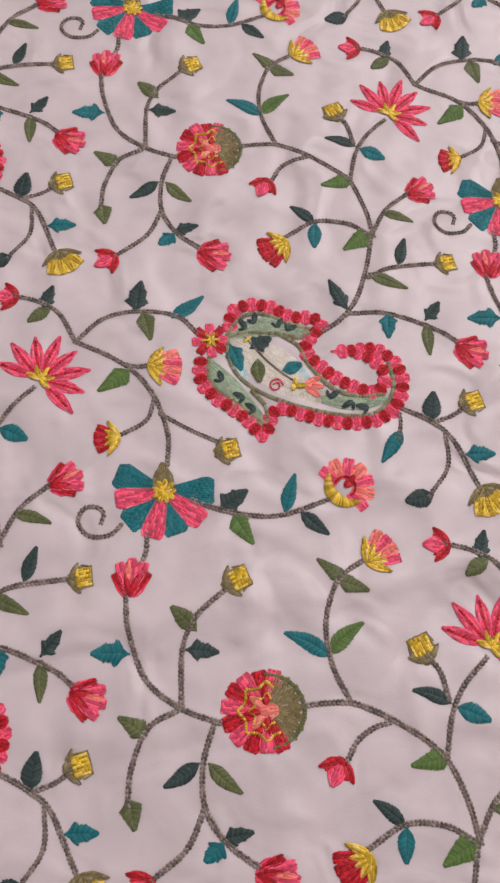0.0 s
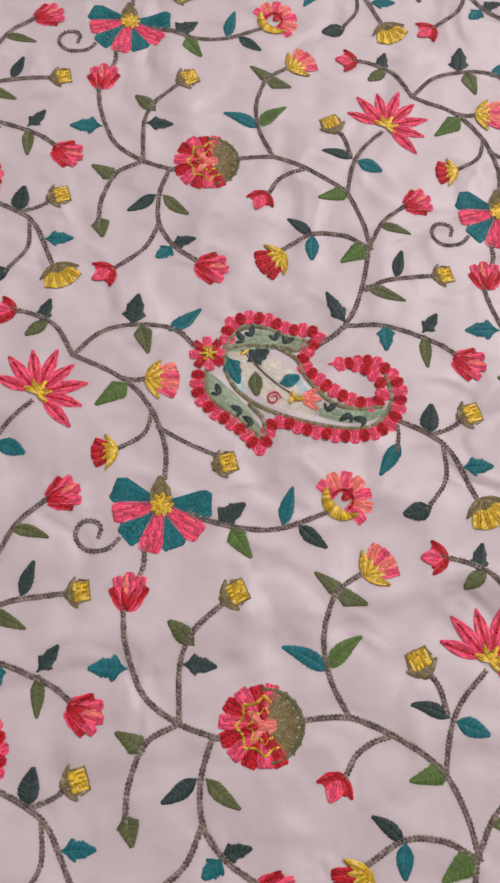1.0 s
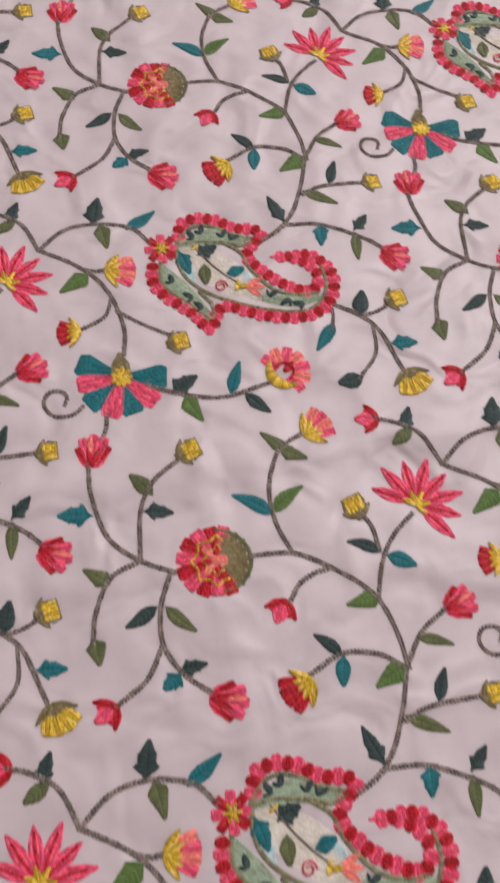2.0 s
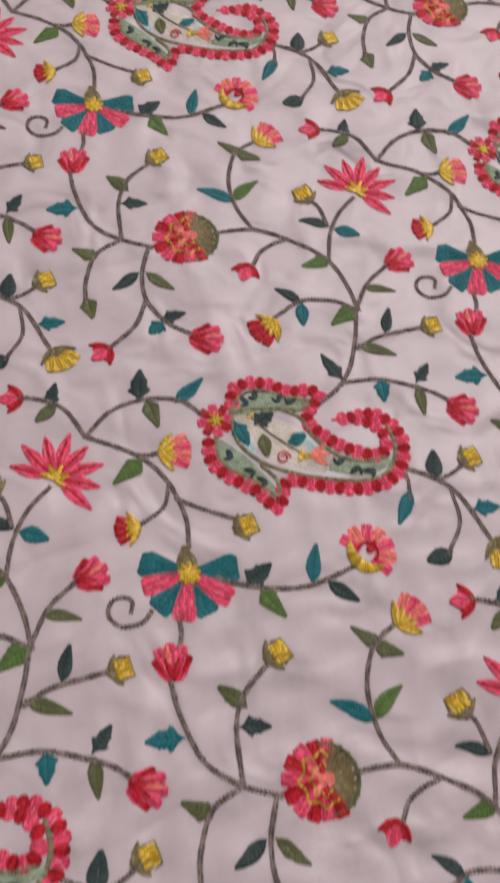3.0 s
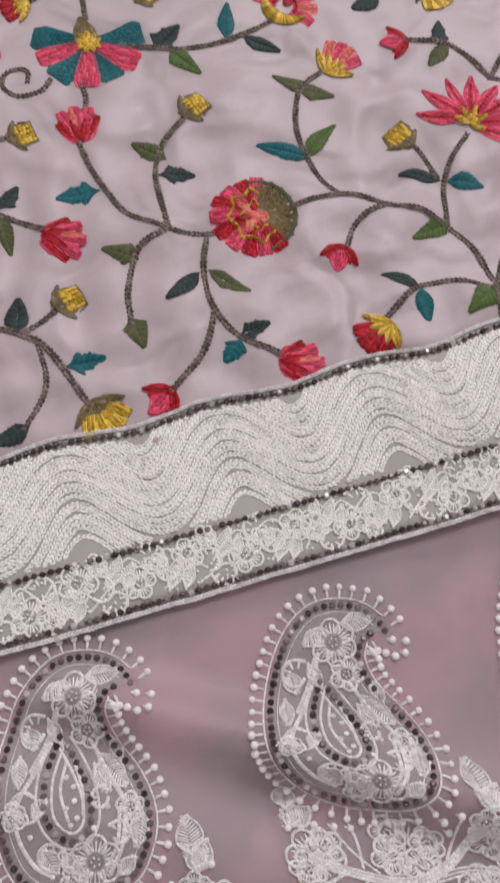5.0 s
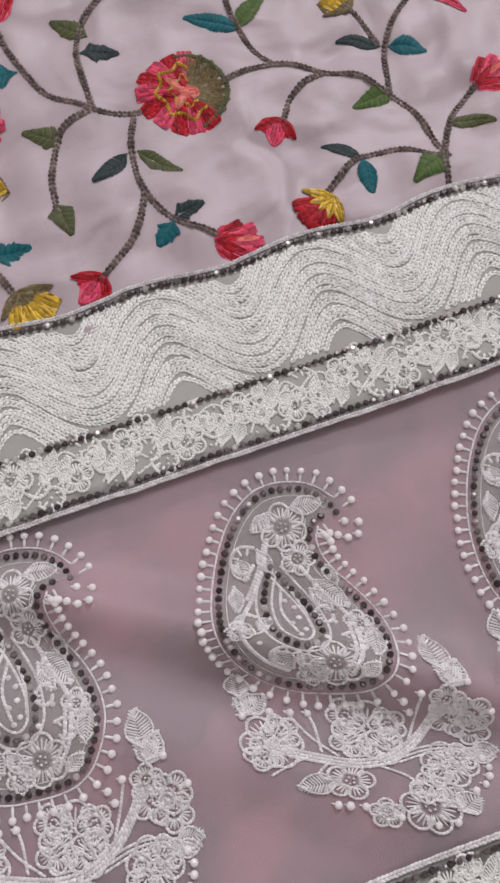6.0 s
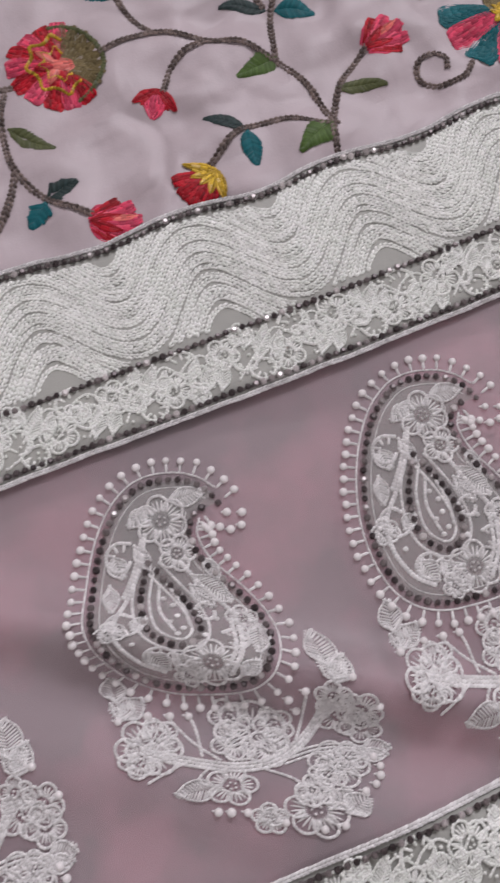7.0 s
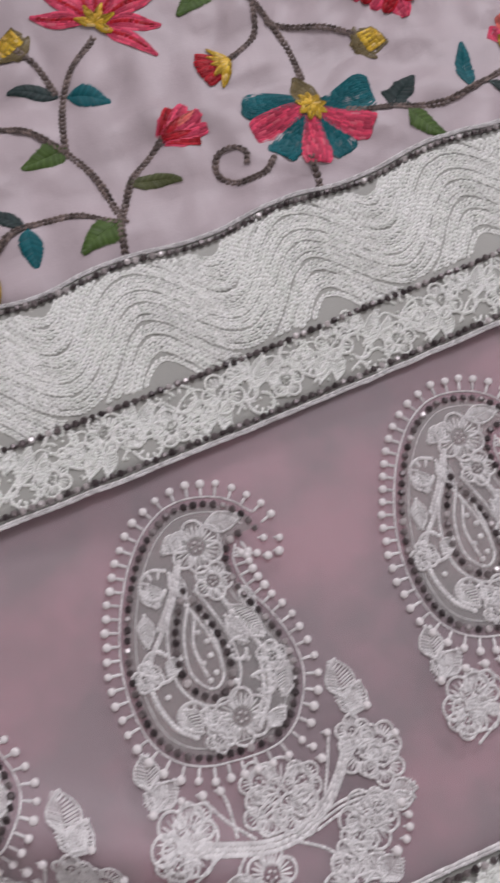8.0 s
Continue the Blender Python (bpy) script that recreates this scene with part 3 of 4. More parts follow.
def paisley():
    """The large mango motif: scalloped rim, sage bands edged with olive cord, a small spray inside."""
    scallops = []
    rims = (
        ((2.4, -90.0), (4.5, -83.4), (12.4, -80.9), (20.6, -83.0), (28.4, -88.2), (37.4, -89.5), (40.7, -93.7), (35.8, -97.8), (32.7, -103.9), (37.4, -111.1), (44.3, -118.0), (52.3, -123.0), (59.5, -125.4), (63.9, -121.1)),
        ((48.1, -106.0), (53.3, -106.0), (61.2, -106.1), (68.6, -112.1), (71.1, -120.0), (69.2, -128.0), (64.3, -134.5), (55.5, -137.6), (46.3, -137.5), (37.9, -135.5), (29.0, -132.2), (20.1, -128.4), (15.5, -130.9), (13.0, -137.5), (9.6, -138.6), (6.5, -133.0), (0.7, -127.2), (-7.0, -120.7), (-11.6, -113.4), (-10.9, -105.1)),
        ((54.6, -107.1), (60.6, -111.2), (63.7, -116.0)),
    )
    for line in rims:
        scallops += ring_of(line, 5.2, 3.9)
    scallops.append((fill((52.8, -106.4), (43.4, -105.6), lambda u: 1.9 * (1 - u) + 0.3), 0))
    bands, cream, patches = [], Stitches(), []
    bands.append(fill((2.0, -94.1), (37.0, -95.9), lambda u: 4.8 * math.sin(math.pi * (0.12 + 0.8 * u)), bend=3.4))
    bands.append(fill((-9.3, -105.2), (12.3, -135.0), lambda u: 5.4 * math.sin(math.pi * (0.18 + 0.7 * u)), bend=-1.0))
    bands.append(fill((36.7, -126.0), (65.1, -128.7), lambda u: 2.8 * math.sin(math.pi * (0.2 + 0.7 * u)), bend=-2.2))
    fill((1.9, -95.1), (36.7, -126.0), lambda u: 9.0 * math.sin(math.pi * (0.12 + 0.76 * u)), st=cream, z=-0.2)
    patches.append(fill((2.2, -99.8), (6.5, -115.3), lambda u: 2.6 * math.sin(math.pi * (0.1 + 0.8 * u))))
    patches.append(fill((28.1, -109.8), (33.3, -117.8), lambda u: 2.0 * math.sin(math.pi * (0.1 + 0.8 * u))))
    olive = Stitches()
    for line in (
        ((1.1, -93.5), (5.5, -87.7), (12.0, -85.0), (20.2, -86.9), (27.9, -92.0), (37.2, -94.9), (30.8, -97.9), (23.9, -95.7), (15.8, -94.1), (8.7, -93.2), (2.0, -94.6)),
        ((1.6, -93.6), (0.5, -102.2), (3.1, -111.3), (10.7, -119.4), (21.6, -125.9), (32.7, -130.3), (46.2, -134.3), (57.3, -134.4), (64.1, -129.6), (67.3, -122.1), (66.5, -113.2)),
        ((-7.3, -103.6), (-8.3, -110.3), (-5.8, -117.8), (3.2, -124.9), (12.4, -134.1), (13.6, -127.1), (8.8, -120.0)),
        ((22.7, -95.6), (30.3, -101.9), (33.3, -110.3), (42.1, -122.1), (53.0, -126.6), (62.2, -126.4)),
    ):
        cord(line, 1.9, 1.2, 0.95, st=olive)
    sprays = []
    for c, a in (((13.2, -87.4), 80), ((23.3, -91.0), 60), ((8.2, -89.5), 120), ((-3.5, -112.5), 100), ((3.5, -121.5), 150), ((7.6, -126.6), 140),
                 ((41.7, -125.0), 30), ((47.3, -129.5), 200), ((53.1, -131.0), 170), ((27.8, -93.5), 20)):
        sprays.append(petal(heading(c, a + 180, 2.0), a, 4.6, 3.2, z=0.6))
        sprays.append(petal(heading(c, a + 180, 2.0), a + 70, 3.2, 2.2, z=0.6))
    inner_stem = cord(((8.5, -95.7), (14.6, -104.7), (20.8, -112.1), (26.1, -117.1)), 0.8, 1.1, 0.8, base=0.3)
    teal = leaf_stitches((1.6, -98.2), (6.1, -109.8), 6.6, True)
    teal.base = [0.5] * len(teal.a)
    blue_leaf = leaf_stitches((22.0, -112.2), (30.4, -110.5), 5.4)
    blue_leaf.base = [0.4] * len(blue_leaf.a)
    dark = leaf_stitches((9.8, -101.0), (18.4, -96.2), 7.0, True)
    dark.base = [0.5] * len(dark.a)
    olive_leaf = leaf_stitches((12.6, -105.8), (11.5, -115.8), 5.4)
    olive_leaf.base = [0.5] * len(olive_leaf.a)
    curl = cord([heading((18.7, -118.2), 40 * k, 3.0 - 0.17 * k) for k in range(13)], 0.7, 0.8, 0.8, base=0.3)
    gold = petal((25.4, -121.0), 70, 5.0, 2.6, z=0.5)
    petal((26.5, -119.6), 0, 5.0, 3.0, z=0.5, st=gold)
    small_sepal = petal((7.3, -97.7), 30, 4.0, 2.0, z=0.5)
    bud = Stitches()
    for da in (-34, 0, 34):
        petal((30.5, -119.5), da - 10, 8.0, 3.4, z=0.45, st=bud)
    c = (-6.1, -95.7)
    heart = Stitches()
    corner = [("petal", blunt_petal(heading(c, 45 * k, 2.0), 45 * k, 5.6, 2.6, 4.8, z=0.2 + 0.15 * (k % 2)), RED if k % 2 else PINK) for k in range(8)]
    for k in range(6):
        petal(c, 60 * k, 3.6, 2.0, z=0.8, st=heart)
    motif("paisley", "large mango-shaped motif with scalloped crimson and pink rim",
          ("paisley", cream, CREAM), *[("scallop", q, RED if crimson else PINK) for q, crimson in scallops], *[("band", s, SAGE) for s in bands], *[("patch", s, BLUE) for s in patches],
          ("outline_cord", olive, MOSS), *[("leaf_spray", s, DARK) for s in sprays], ("vine_stem", inner_stem, STEM), ("leaf", teal, TEAL), ("leaf", blue_leaf, TEAL), ("leaf", dark, DARK),
          ("leaf", olive_leaf, OLIVE), ("tendril", curl, PINK), ("sepal", gold, GOLD), ("sepal", small_sepal, GOLD), ("flower_bud", bud, SALMON),
          *corner, ("flower_heart", heart, GOLD))


paisley()

# ---- the setting ----


def block(name, x0, x1, y0, y1, z0, z1, material, label, category):
    bm = bmesh.new()
    bmesh.ops.create_cube(bm, size=1, matrix=Matrix.LocRotScale(((x0 + x1) / 2, (y0 + y1) / 2, (z0 + z1) / 2), None, (x1 - x0, y1 - y0, z1 - z0)))
    me = bpy.data.meshes.new(name)
    bm.to_mesh(me)
    bm.free()
    me.materials.append(material)
    return tagged(new(name, me), label, category, kind="structure")


block("floor", -1.4, 1.8, -1.9, 1.5, -0.12, -0.012, FLOOR, "grey tiled floor under the spread cloths", "floor")
block("wall_north", -1.5, 1.9, 1.5, 1.6, -0.12, 2.7, WALL, "plain white painted wall", "wall")
block("wall_south", -1.5, 1.9, -2.0, -1.9, -0.12, 2.7, WALL, "plain white painted wall", "wall")
block("wall_west", -1.5, -1.4, -1.9, 1.5, -0.12, 2.7, WALL, "plain white painted wall", "wall")
block("wall_east", 1.8, 1.9, -1.9, 1.5, -0.12, 2.7, WALL, "plain white painted wall", "wall")
block("ceiling", -1.5, 1.9, -2.0, 1.6, 2.7, 2.8, WALL, "plain white ceiling above the cloths", "ceiling")


def thing(name, label, category):
    return tagged(new(name), label, category)


def part(name, me, parent, label=""):
    ob = new(name, me)
    ob.parent = parent
    return tagged(ob, label)


# ---- the flowered cloth ----
flowered = thing("flowered_cloth", "pale pink cloth with crewel vines, red buds and teal leaves", "embroidered cloth")
cloth_ob = sheet("cloth", -300, 380, EDGE - 6, 330, 4.0, relief, PINK_CLOTH)
cloth_ob.parent = flowered


def sag(x):
    """How far the trim bows off the straight along its length (mm)."""
    return np.interp(np.asarray(x, float), (-240, -170, -120, -98, -50, -20, 0, 40, 80, 150, 330), (14.5, 10.8, 8.0, 6.4, 3.7, 2.3, 1.3, -0.4, -1.2, -1.6, -1.6))


far_sets = {}
for a in range(-2, 4):
    for b in range(-2, 3):
        dx, dy = b * REPEAT_X, -a * REPEAT_Y + b * REPEAT_Y / 2
        for name, label, pieces in DESIGN:
            mid = pieces[0][1].mean(0)[:2] + (dx, dy)
            if mid[1] < EDGE + (1 if name != "vine_stem" else -20) or not (-270 < mid[0] < 340) or mid[1] > 250:
                continue
            low = pieces[0][1][:, 1].min() + dy
            high = pieces[0][1][:, 1].max() + dy
            if high < EDGE + 10.6 and name == "vine_stem" or low < EDGE + 1 and name == "leaf":
                continue
            near = -118 < mid[0] < 205 and mid[1] < 118
            owner = None
            for piece, v, m in pieces:
                laid = drape(v, dx, dy)
                if near:
                    me = fast_mesh(piece, laid, triangles(len(v) // 8), [m])
                    owner_ob = part(piece, me, owner or flowered, label if owner is None else "")
                    owner = owner or owner_ob
                else:
                    far_sets.setdefault(m, []).append(laid)
mats = list(far_sets)
far_v = np.vstack([np.vstack(far_sets[m]) for m in mats])
counts = [sum(len(q) for q in far_sets[m]) // 8 for m in mats]
far = part("outer_embroidery", fast_mesh("outer_embroidery", far_v, triangles(len(far_v) // 8), mats, np.repeat(np.arange(len(mats)), np.array(counts) * 8)), flowered,
           "vine embroidery of the cloth's outer reaches")
far["kind"] = "stuff"


# ---- stones and beads ----
def faceted(name, radius, height, material, sides=8):
    """A cut stone or a bead: table, crown facets and girdle."""
    v, f = [], []
    for r, z in ((0.86, 0.0), (1.0, 0.35), (0.55, 1.0)):
        for k in range(sides):
            a = 2 * math.pi * k / sides
            v.append((r * radius * math.cos(a), r * radius * math.sin(a), z * height))
    for ring in (0, 1):
        for k in range(sides):
            a, b = ring * sides + k, ring * sides + (k + 1) % sides
            f.append((a, b, b + sides, a + sides))
    f.append(tuple(2 * sides + k for k in range(sides)))
    return mesh_of(name, np.array(v), f, [material], smooth=False)


def round_bead(name, radius, material):
    bm = bmesh.new()
    bmesh.ops.create_icosphere(bm, subdivisions=2, radius=radius, matrix=Matrix.Diagonal((1, 1, 0.75, 1)))
    me = bpy.data.meshes.new(name)
    bm.to_mesh(me)
    bm.free()
    me.materials.append(material)
    me.polygons.foreach_set("use_smooth", [True] * len(me.polygons))
    return me


STONE_MESH = faceted("rhinestone", 0.95 * MM, 0.85 * MM, STONE)
BEAD_MESH = round_bead("bead", 1.08 * MM, BEAD)


def place_each(name, me, points, height, parent, lift=0.0):
    """One object for each place (mm), on one mesh, turned and tilted a little."""
    for k, (x, y) in enumerate(points):
        ob = new(name, me)
        ob.parent = parent
        s = 0.88 + 0.24 * random.random()
        ob.matrix_basis = pose(x * MM, y * MM, float(height(x, y)) + lift * MM, random.uniform(-16, 16), random.uniform(-16, 16), random.uniform(0, 90)) @ Matrix.Diagonal((s, s, s, 1))


def place_joined(name, me, points, height, parent, lift=0.0):
    """The same stones where they are too many to be parts: one mesh of kind stuff."""
    out_v, out_f = [], []
    base_v = np.array([v.co[:] for v in me.vertices])
    base_f = [tuple(p.vertices) for p in me.polygons]
    for x, y in points:
        m = pose(0, 0, 0, random.uniform(-16, 16), random.uniform(-16, 16), random.uniform(0, 90)).to_3x3()
        o = len(out_v) * len(base_v)
        out_v.append(base_v @ np.array(m).T + np.array([x * MM, y * MM, float(height(x, y)) + lift * MM]))
        out_f += [tuple(i + o for i in f) for f in base_f]
    ob = part(name, mesh_of(name, np.vstack(out_v), out_f, [me.materials[0]], smooth=False), parent)
    return tagged(ob, kind="stuff")


def sewn(name, st, material, parent, height, dx=0.0, dy=0.0, label="", tuck=0.0):
    """A part made of stitches that lie on a cloth of the given height."""
    v = st.arrays()[0]
    x, y = v[:, 0] + dx, v[:, 1] + dy
    x, y = tucked(x, y, tuck)
    laid = np.stack([x * MM, y * MM, height(x, y) + v[:, 2] * MM], 1)
    return part(name, fast_mesh(name, laid, triangles(len(v) // 8), [material]), parent, label)


def tucked(x, y, tuck):
    """Where a motif's point comes to lie when the panel is gathered across it."""
    s = tuck * smooth_step((-634 - y) / 42)
    lower = tuck * smooth_step((-682 - y) / 34)
    return x + 5.0 * s, y + (7.0 - 0.26 * (x + 40)) * s + 5.0 * lower


def smooth_step(t):
    t = np.clip(t, 0, 1)
    return t * t * (3 - 2 * t)


# ---- the silvery border between the cloths ----
TOP, MIDDLE, LOW = -550.5, -586.5, -603.0


def ripple(x):
    """The scalloped lie of the border's upper edge."""
    return 1.1 * np.cos(2 * math.pi * (np.asarray(x, float) - 15.3) / 48.4)


def top_bow(x):
    return sag(x) + ripple(x)


def border_height(x, y):
    return (1.9 + 0.4 * np.sin(np.asarray(x) / 23) + 0.3 * np.sin(np.asarray(y) / 9 + np.asarray(x) / 31)) * MM


def bent_band(name, y_top, y_low, material, parent, height):
    """A band of cloth along the trim's bow."""
    xs, ys = np.linspace(-240, 330, 191), np.linspace(y_low, y_top, 12)
    gx, gy = np.meshgrid(xs, ys)
    gy = gy + sag(gx) + ripple(gx) * np.clip((gy - y_low - 35) / 20, 0, 1)
    top = np.stack([gx * MM, gy * MM, height(gx, gy)], -1).reshape(-1, 3)
    k, nx, faces = len(top), len(xs), []
    for j in range(len(ys) - 1):
        for i in range(nx - 1):
            a = j * nx + i
            faces.append((a, a + 1, a + nx + 1, a + nx))
            faces.append((k + a, k + a + nx, k + a + nx + 1, k + a + 1))
    last = (len(ys) - 1) * nx
    for i in range(nx - 1):
        faces.append((i, k + i, k + i + 1, i + 1))
        faces.append((last + i, last + i + 1, k + last + i + 1, k + last + i))
    return part(name, mesh_of(name, np.vstack([top, top - np.array([0, 0, 0.0007])]), faces, [material]), parent)


def wave_cords(parent):
    """Rows of chain stitch in steep waves along the band, cut off by the two stone rows; bare net shows as small triangles
    under each crest and over each trough."""
    period, off, row = 48.4, -19.6, 0
    while off < 25.6:
        f = -off / 19.0                # crests are sharper low in the band, troughs high in it
        st, line = Stitches(), []
        for k in range(-128, 216):
            ph = 2 * math.pi * k / 28 + math.pi / 2
            x = 15.3 + period * k / 28
            y = -568.0 + off + 8.8 * (math.sin(ph) - 0.2 * f * math.cos(2 * ph) - 0.2 * abs(f))
            line.append((x + random.uniform(-0.1, 0.1), y + float(sag(x)) + random.uniform(-0.14, 0.14)))
        full = braid(line, width=1.3 + 0.25 * random.random(), pitch=1.35, height=0.5 + 0.3 * random.random())
        for a, b, w, h in zip(full.a, full.b, full.w, full.h):
            y = a[1] - float(sag(a[0]))
            if MIDDLE + 1.6 < y < TOP - 1.4 + ripple(a[0]) and -235 < a[0] < 325:
                st.add(a, b + np.array([random.uniform(-0.12, 0.12), random.uniform(-0.12, 0.12)]), w * random.uniform(0.8, 1.15), h * random.uniform(0.55, 1.2))
        sewn("wave_cord", st, BORDER_WHITE, parent, border_height)
        off += (2.5, 1.75, 1.75, 2.3, 1.7)[row % 5] + random.uniform(-0.1, 0.1)
        row += 1


def small_flower(st, c, r, petals=5, turn=0.0, h=0.7):
    for k in range(petals):
        a = turn + 360 * k / petals
        for d in (-36, -18, 0, 18, 36):
            st.add(heading(c, a + d * 0.6, r * 0.3), heading(c, a + d * 0.8, r * 0.9), 0.5, 0.38)
        q = [heading(heading(c, a, r * 0.62), a + d, r * 0.42) for d in range(-130, 131, 52)]
        cord(q, 0.75, 0.8, h * 0.9, st=st, base=0.25)
    for k in range(5):
        p = heading(c, 72 * k, r * 0.16)
        st.add(p, heading(p, 72 * k + 90, 0.8), 0.6, h + 0.4)


def comma(st, c, angle, size, side=1):
    """A curled leaf outlined with cord, ribs across it."""
    q = [heading(c, angle + side * (40 * k - 60), size * (0.5 - 0.035 * k)) for k in range(8)]
    cord(q, 1.0, 0.8, 0.85, st=st)
    for k in range(0, 14, 2):
        a = angle + side * (20 * k - 50)
        st.add(heading(c, a, size * 0.2), heading(c, a + 6, size * (0.47 - 0.012 * k)), 0.75, 0.6)


def ribbed_leaf(st, base, tip, width):
    q = leaf_stitches(base, tip, width)
    for k in range(len(q.a)):
        if k % 4 < 2:
            st.add(q.a[k], q.b[k], 0.5, 0.42)
    base, tip = np.array(base, float), np.array(tip, float)
    d = tip - base
    n = np.array([-d[1], d[0]]) / (np.linalg.norm(d) + 1e-9)
    for s in (1, -1):
        cord([base, base + d * 0.35 + n * s * width * 0.5, base + d * 0.7 + n * s * width * 0.42, tip], 0.6, 0.9, 0.85, st=st)


def single(shape, *args):
    """One small motif on its own."""
    st = Stitches()
    shape(st, *args)
    return st


def flower_strip(parent, y_mid, span, height, bow, material, seed, singles):
    """A narrow strip of little flowers, curls and leaves; within the stretch of singles each one is a part."""
    rs = random.Random(seed)
    x, k, rest = span[0], 0, Stitches()
    while x < span[1]:
        y = y_mid + float(bow(x)) + (2.4 if k % 2 else -2.4) + rs.uniform(-0.8, 0.8)
        if k % 3 == 0:
            made = [("stitched_flower", single(small_flower, (x, y), rs.uniform(4.4, 5.6), 5, rs.uniform(0, 72))),
                    ("stitched_flower", single(small_flower, (x + 6.0, y + rs.choice((-3.6, 3.6))), 3.0, 5, rs.uniform(0, 72)))]
        elif k % 3 == 1:
            made = [("curled_leaf", single(comma, (x, y + 1.5), rs.uniform(60, 140), 10.0, rs.choice((1, -1)))),
                    ("curled_leaf", single(comma, (x + 3.5, y - 2.5), rs.uniform(200, 300), 8.5, rs.choice((1, -1))))]
        else:
            made = [("stitched_leaf", single(ribbed_leaf, (x - 3, y - 4), (x + 3, y + 4.5), 4.0)),
                    ("stitched_leaf", single(ribbed_leaf, (x + 1.5, y - 5), (x + 5.5, y + 1.5), 3.2)),
                    ("stitched_leaf", single(ribbed_leaf, (x - 4.5, y + 1), (x - 1.5, y + 5.5), 3.0))]
        made.append(("twig", cord([(x - 4, y - 3), (x, y + rs.uniform(-2, 2)), (x + 5, y + 3), (x + 9, y - 1)], 0.7, 0.9, 0.6)))
        knots = Stitches()
        for j in range(7):
            p = (x + rs.uniform(-4, 6), y_mid + float(bow(x)) + rs.uniform(-6.8, 6.8))
            knots.add(p, (p[0] + 0.9, p[1] + rs.uniform(-0.5, 0.5)), 0.9, 0.9)
        if singles[0] < x < singles[1]:
            for name, st in made:
                sewn(name, st, material, parent, height)
            made = []
        for name, st in made + [("knots", knots)]:
            rest.a += st.a
            rest.b += st.b
            rest.w += st.w
            rest.h += st.h
            rest.base += st.base
        x += rs.uniform(4.9, 5.9)
        k += 1
    tagged(sewn("floral_stitching", rest, material, parent, height, label="white knots and far flowers of the strip"), kind="stuff")


def stone_row(parent, y, bow, height, single, pitch=2.3):
    near, rest = [], []
    x = -235.0
    while x < 325:
        p = (x, y + float(bow(x)) + random.uniform(-0.15, 0.15))
        (near if single and -82 < x < 125 else rest).append(p)
        x += pitch * random.uniform(0.94, 1.06)
    if near:
        place_each("rhinestone", STONE_MESH, near, height, parent, 0.5)
    place_joined("outer_stonework", STONE_MESH, rest, height, parent, 0.5)


border = thing("border_trim", "silvery white border with wave stitching and rhinestone rows", "border trim")
bent_band("net_band", TOP + 2.2, LOW - 2.1, NET, border, border_height)
wave_cords(border)
flower_strip(border, (MIDDLE + LOW) / 2, (-230, 320), border_height, sag, BORDER_WHITE, 5, (-100, 150))
edge_x = np.arange(-236, 326, 6.0)
for y, w, bow in ((TOP + 1.9, 1.2, top_bow), (LOW - 1.8, 1.3, sag)):
    sewn("piping", braid([(x, y + float(bow(x)) + random.uniform(-0.2, 0.2)) for x in edge_x], width=w, pitch=1.1, height=0.9), WHITE, border, border_height, label="narrow white corded edge")
for y, bow in ((TOP, top_bow), (MIDDLE, sag), (LOW, sag)):
    sewn("stone_tape", cord([(x, y + float(bow(x))) for x in edge_x], 0.9, 2.0, 0.3), TAPE, border, border_height)
    stone_row(border, y, bow, border_height, True)

# ---- the sheer panel with white mango motifs ----


def crease(x, y):
    """A soft tuck that runs across the sheer panel, fading towards its open end."""
    d = (y + 624.0 + 0.68 * (x + 91)) / 1.21
    fade = 1 - smooth_step((x - 20) / 45)
    return fade * (8.5 * np.exp(-((d - 6) / 7.0) ** 2) - 2.5 * np.exp(-((d + 7) / 7.0) ** 2) + 3.0 * np.exp(-((d + 26) / 9.0) ** 2))


def organza_height(x, y):
    x, y = np.asarray(x, float), np.asarray(y, float)
    z = 0.5 * np.sin(x / 27 + y / 33) + 0.4 * np.sin(x / 17 - y / 29 + 0.6) + 0.25 * np.sin(y / 12 + x / 41)
    inside = smooth_step((-606 - y) / 14)
    return (z * inside + crease(x, y) * inside + 0.2) * MM


def lining_height(x, y):
    x, y = np.asarray(x, float), np.asarray(y, float)
    z = 2.0 * np.sin(x / 21 + y / 15) * np.sin(y / 26 - x / 47) + 1.4 * np.sin(x / 13 - y / 19 + 1) + 0.8 * np.sin(x / 8 + y / 11)
    return (z - 6.2) * MM


panel = thing("organza_panel", "sheer mauve organza with white mango motifs and rhinestones", "sheer cloth")
sheer = sheet("organza", -300, 380, -960, -590, 3.5, organza_height, ORGANZA, thick=0.0002)
sheer.parent = panel
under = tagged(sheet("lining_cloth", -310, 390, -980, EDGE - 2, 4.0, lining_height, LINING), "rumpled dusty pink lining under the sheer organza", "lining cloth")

CHAIN = ((67.4, -629.6), (65.9, -625.3), (61.8, -620.7), (55.2, -617.9), (49.1, -617.6), (42.3, -620.8), (36.4, -626.6), (31.7, -633.5), (28.1, -640.7), (25.6, -648.3), (24.5, -656.4), (25.2, -664.2), (28.1, -670.0), (33.3, -673.9), (39.7, -675.7), (48.1, -676.8), (53.9, -675.5), (58.7, -670.9), (61.8, -665.1), (62.3, -658.8), (60.8, -651.4), (58.4, -645.0), (57.1, -638.4), (57.9, -632.6), (61.2, -629.4), (65.4, -629.3))
DROP = ((44.8, -636.5), (41.4, -641.0), (38.2, -646.9), (36.6, -654.9), (38.6, -660.4), (42.6, -662.9), (47.0, -660.5), (48.6, -654.7), (48.1, -648.2), (46.5, -641.5), (45.1, -637.1))


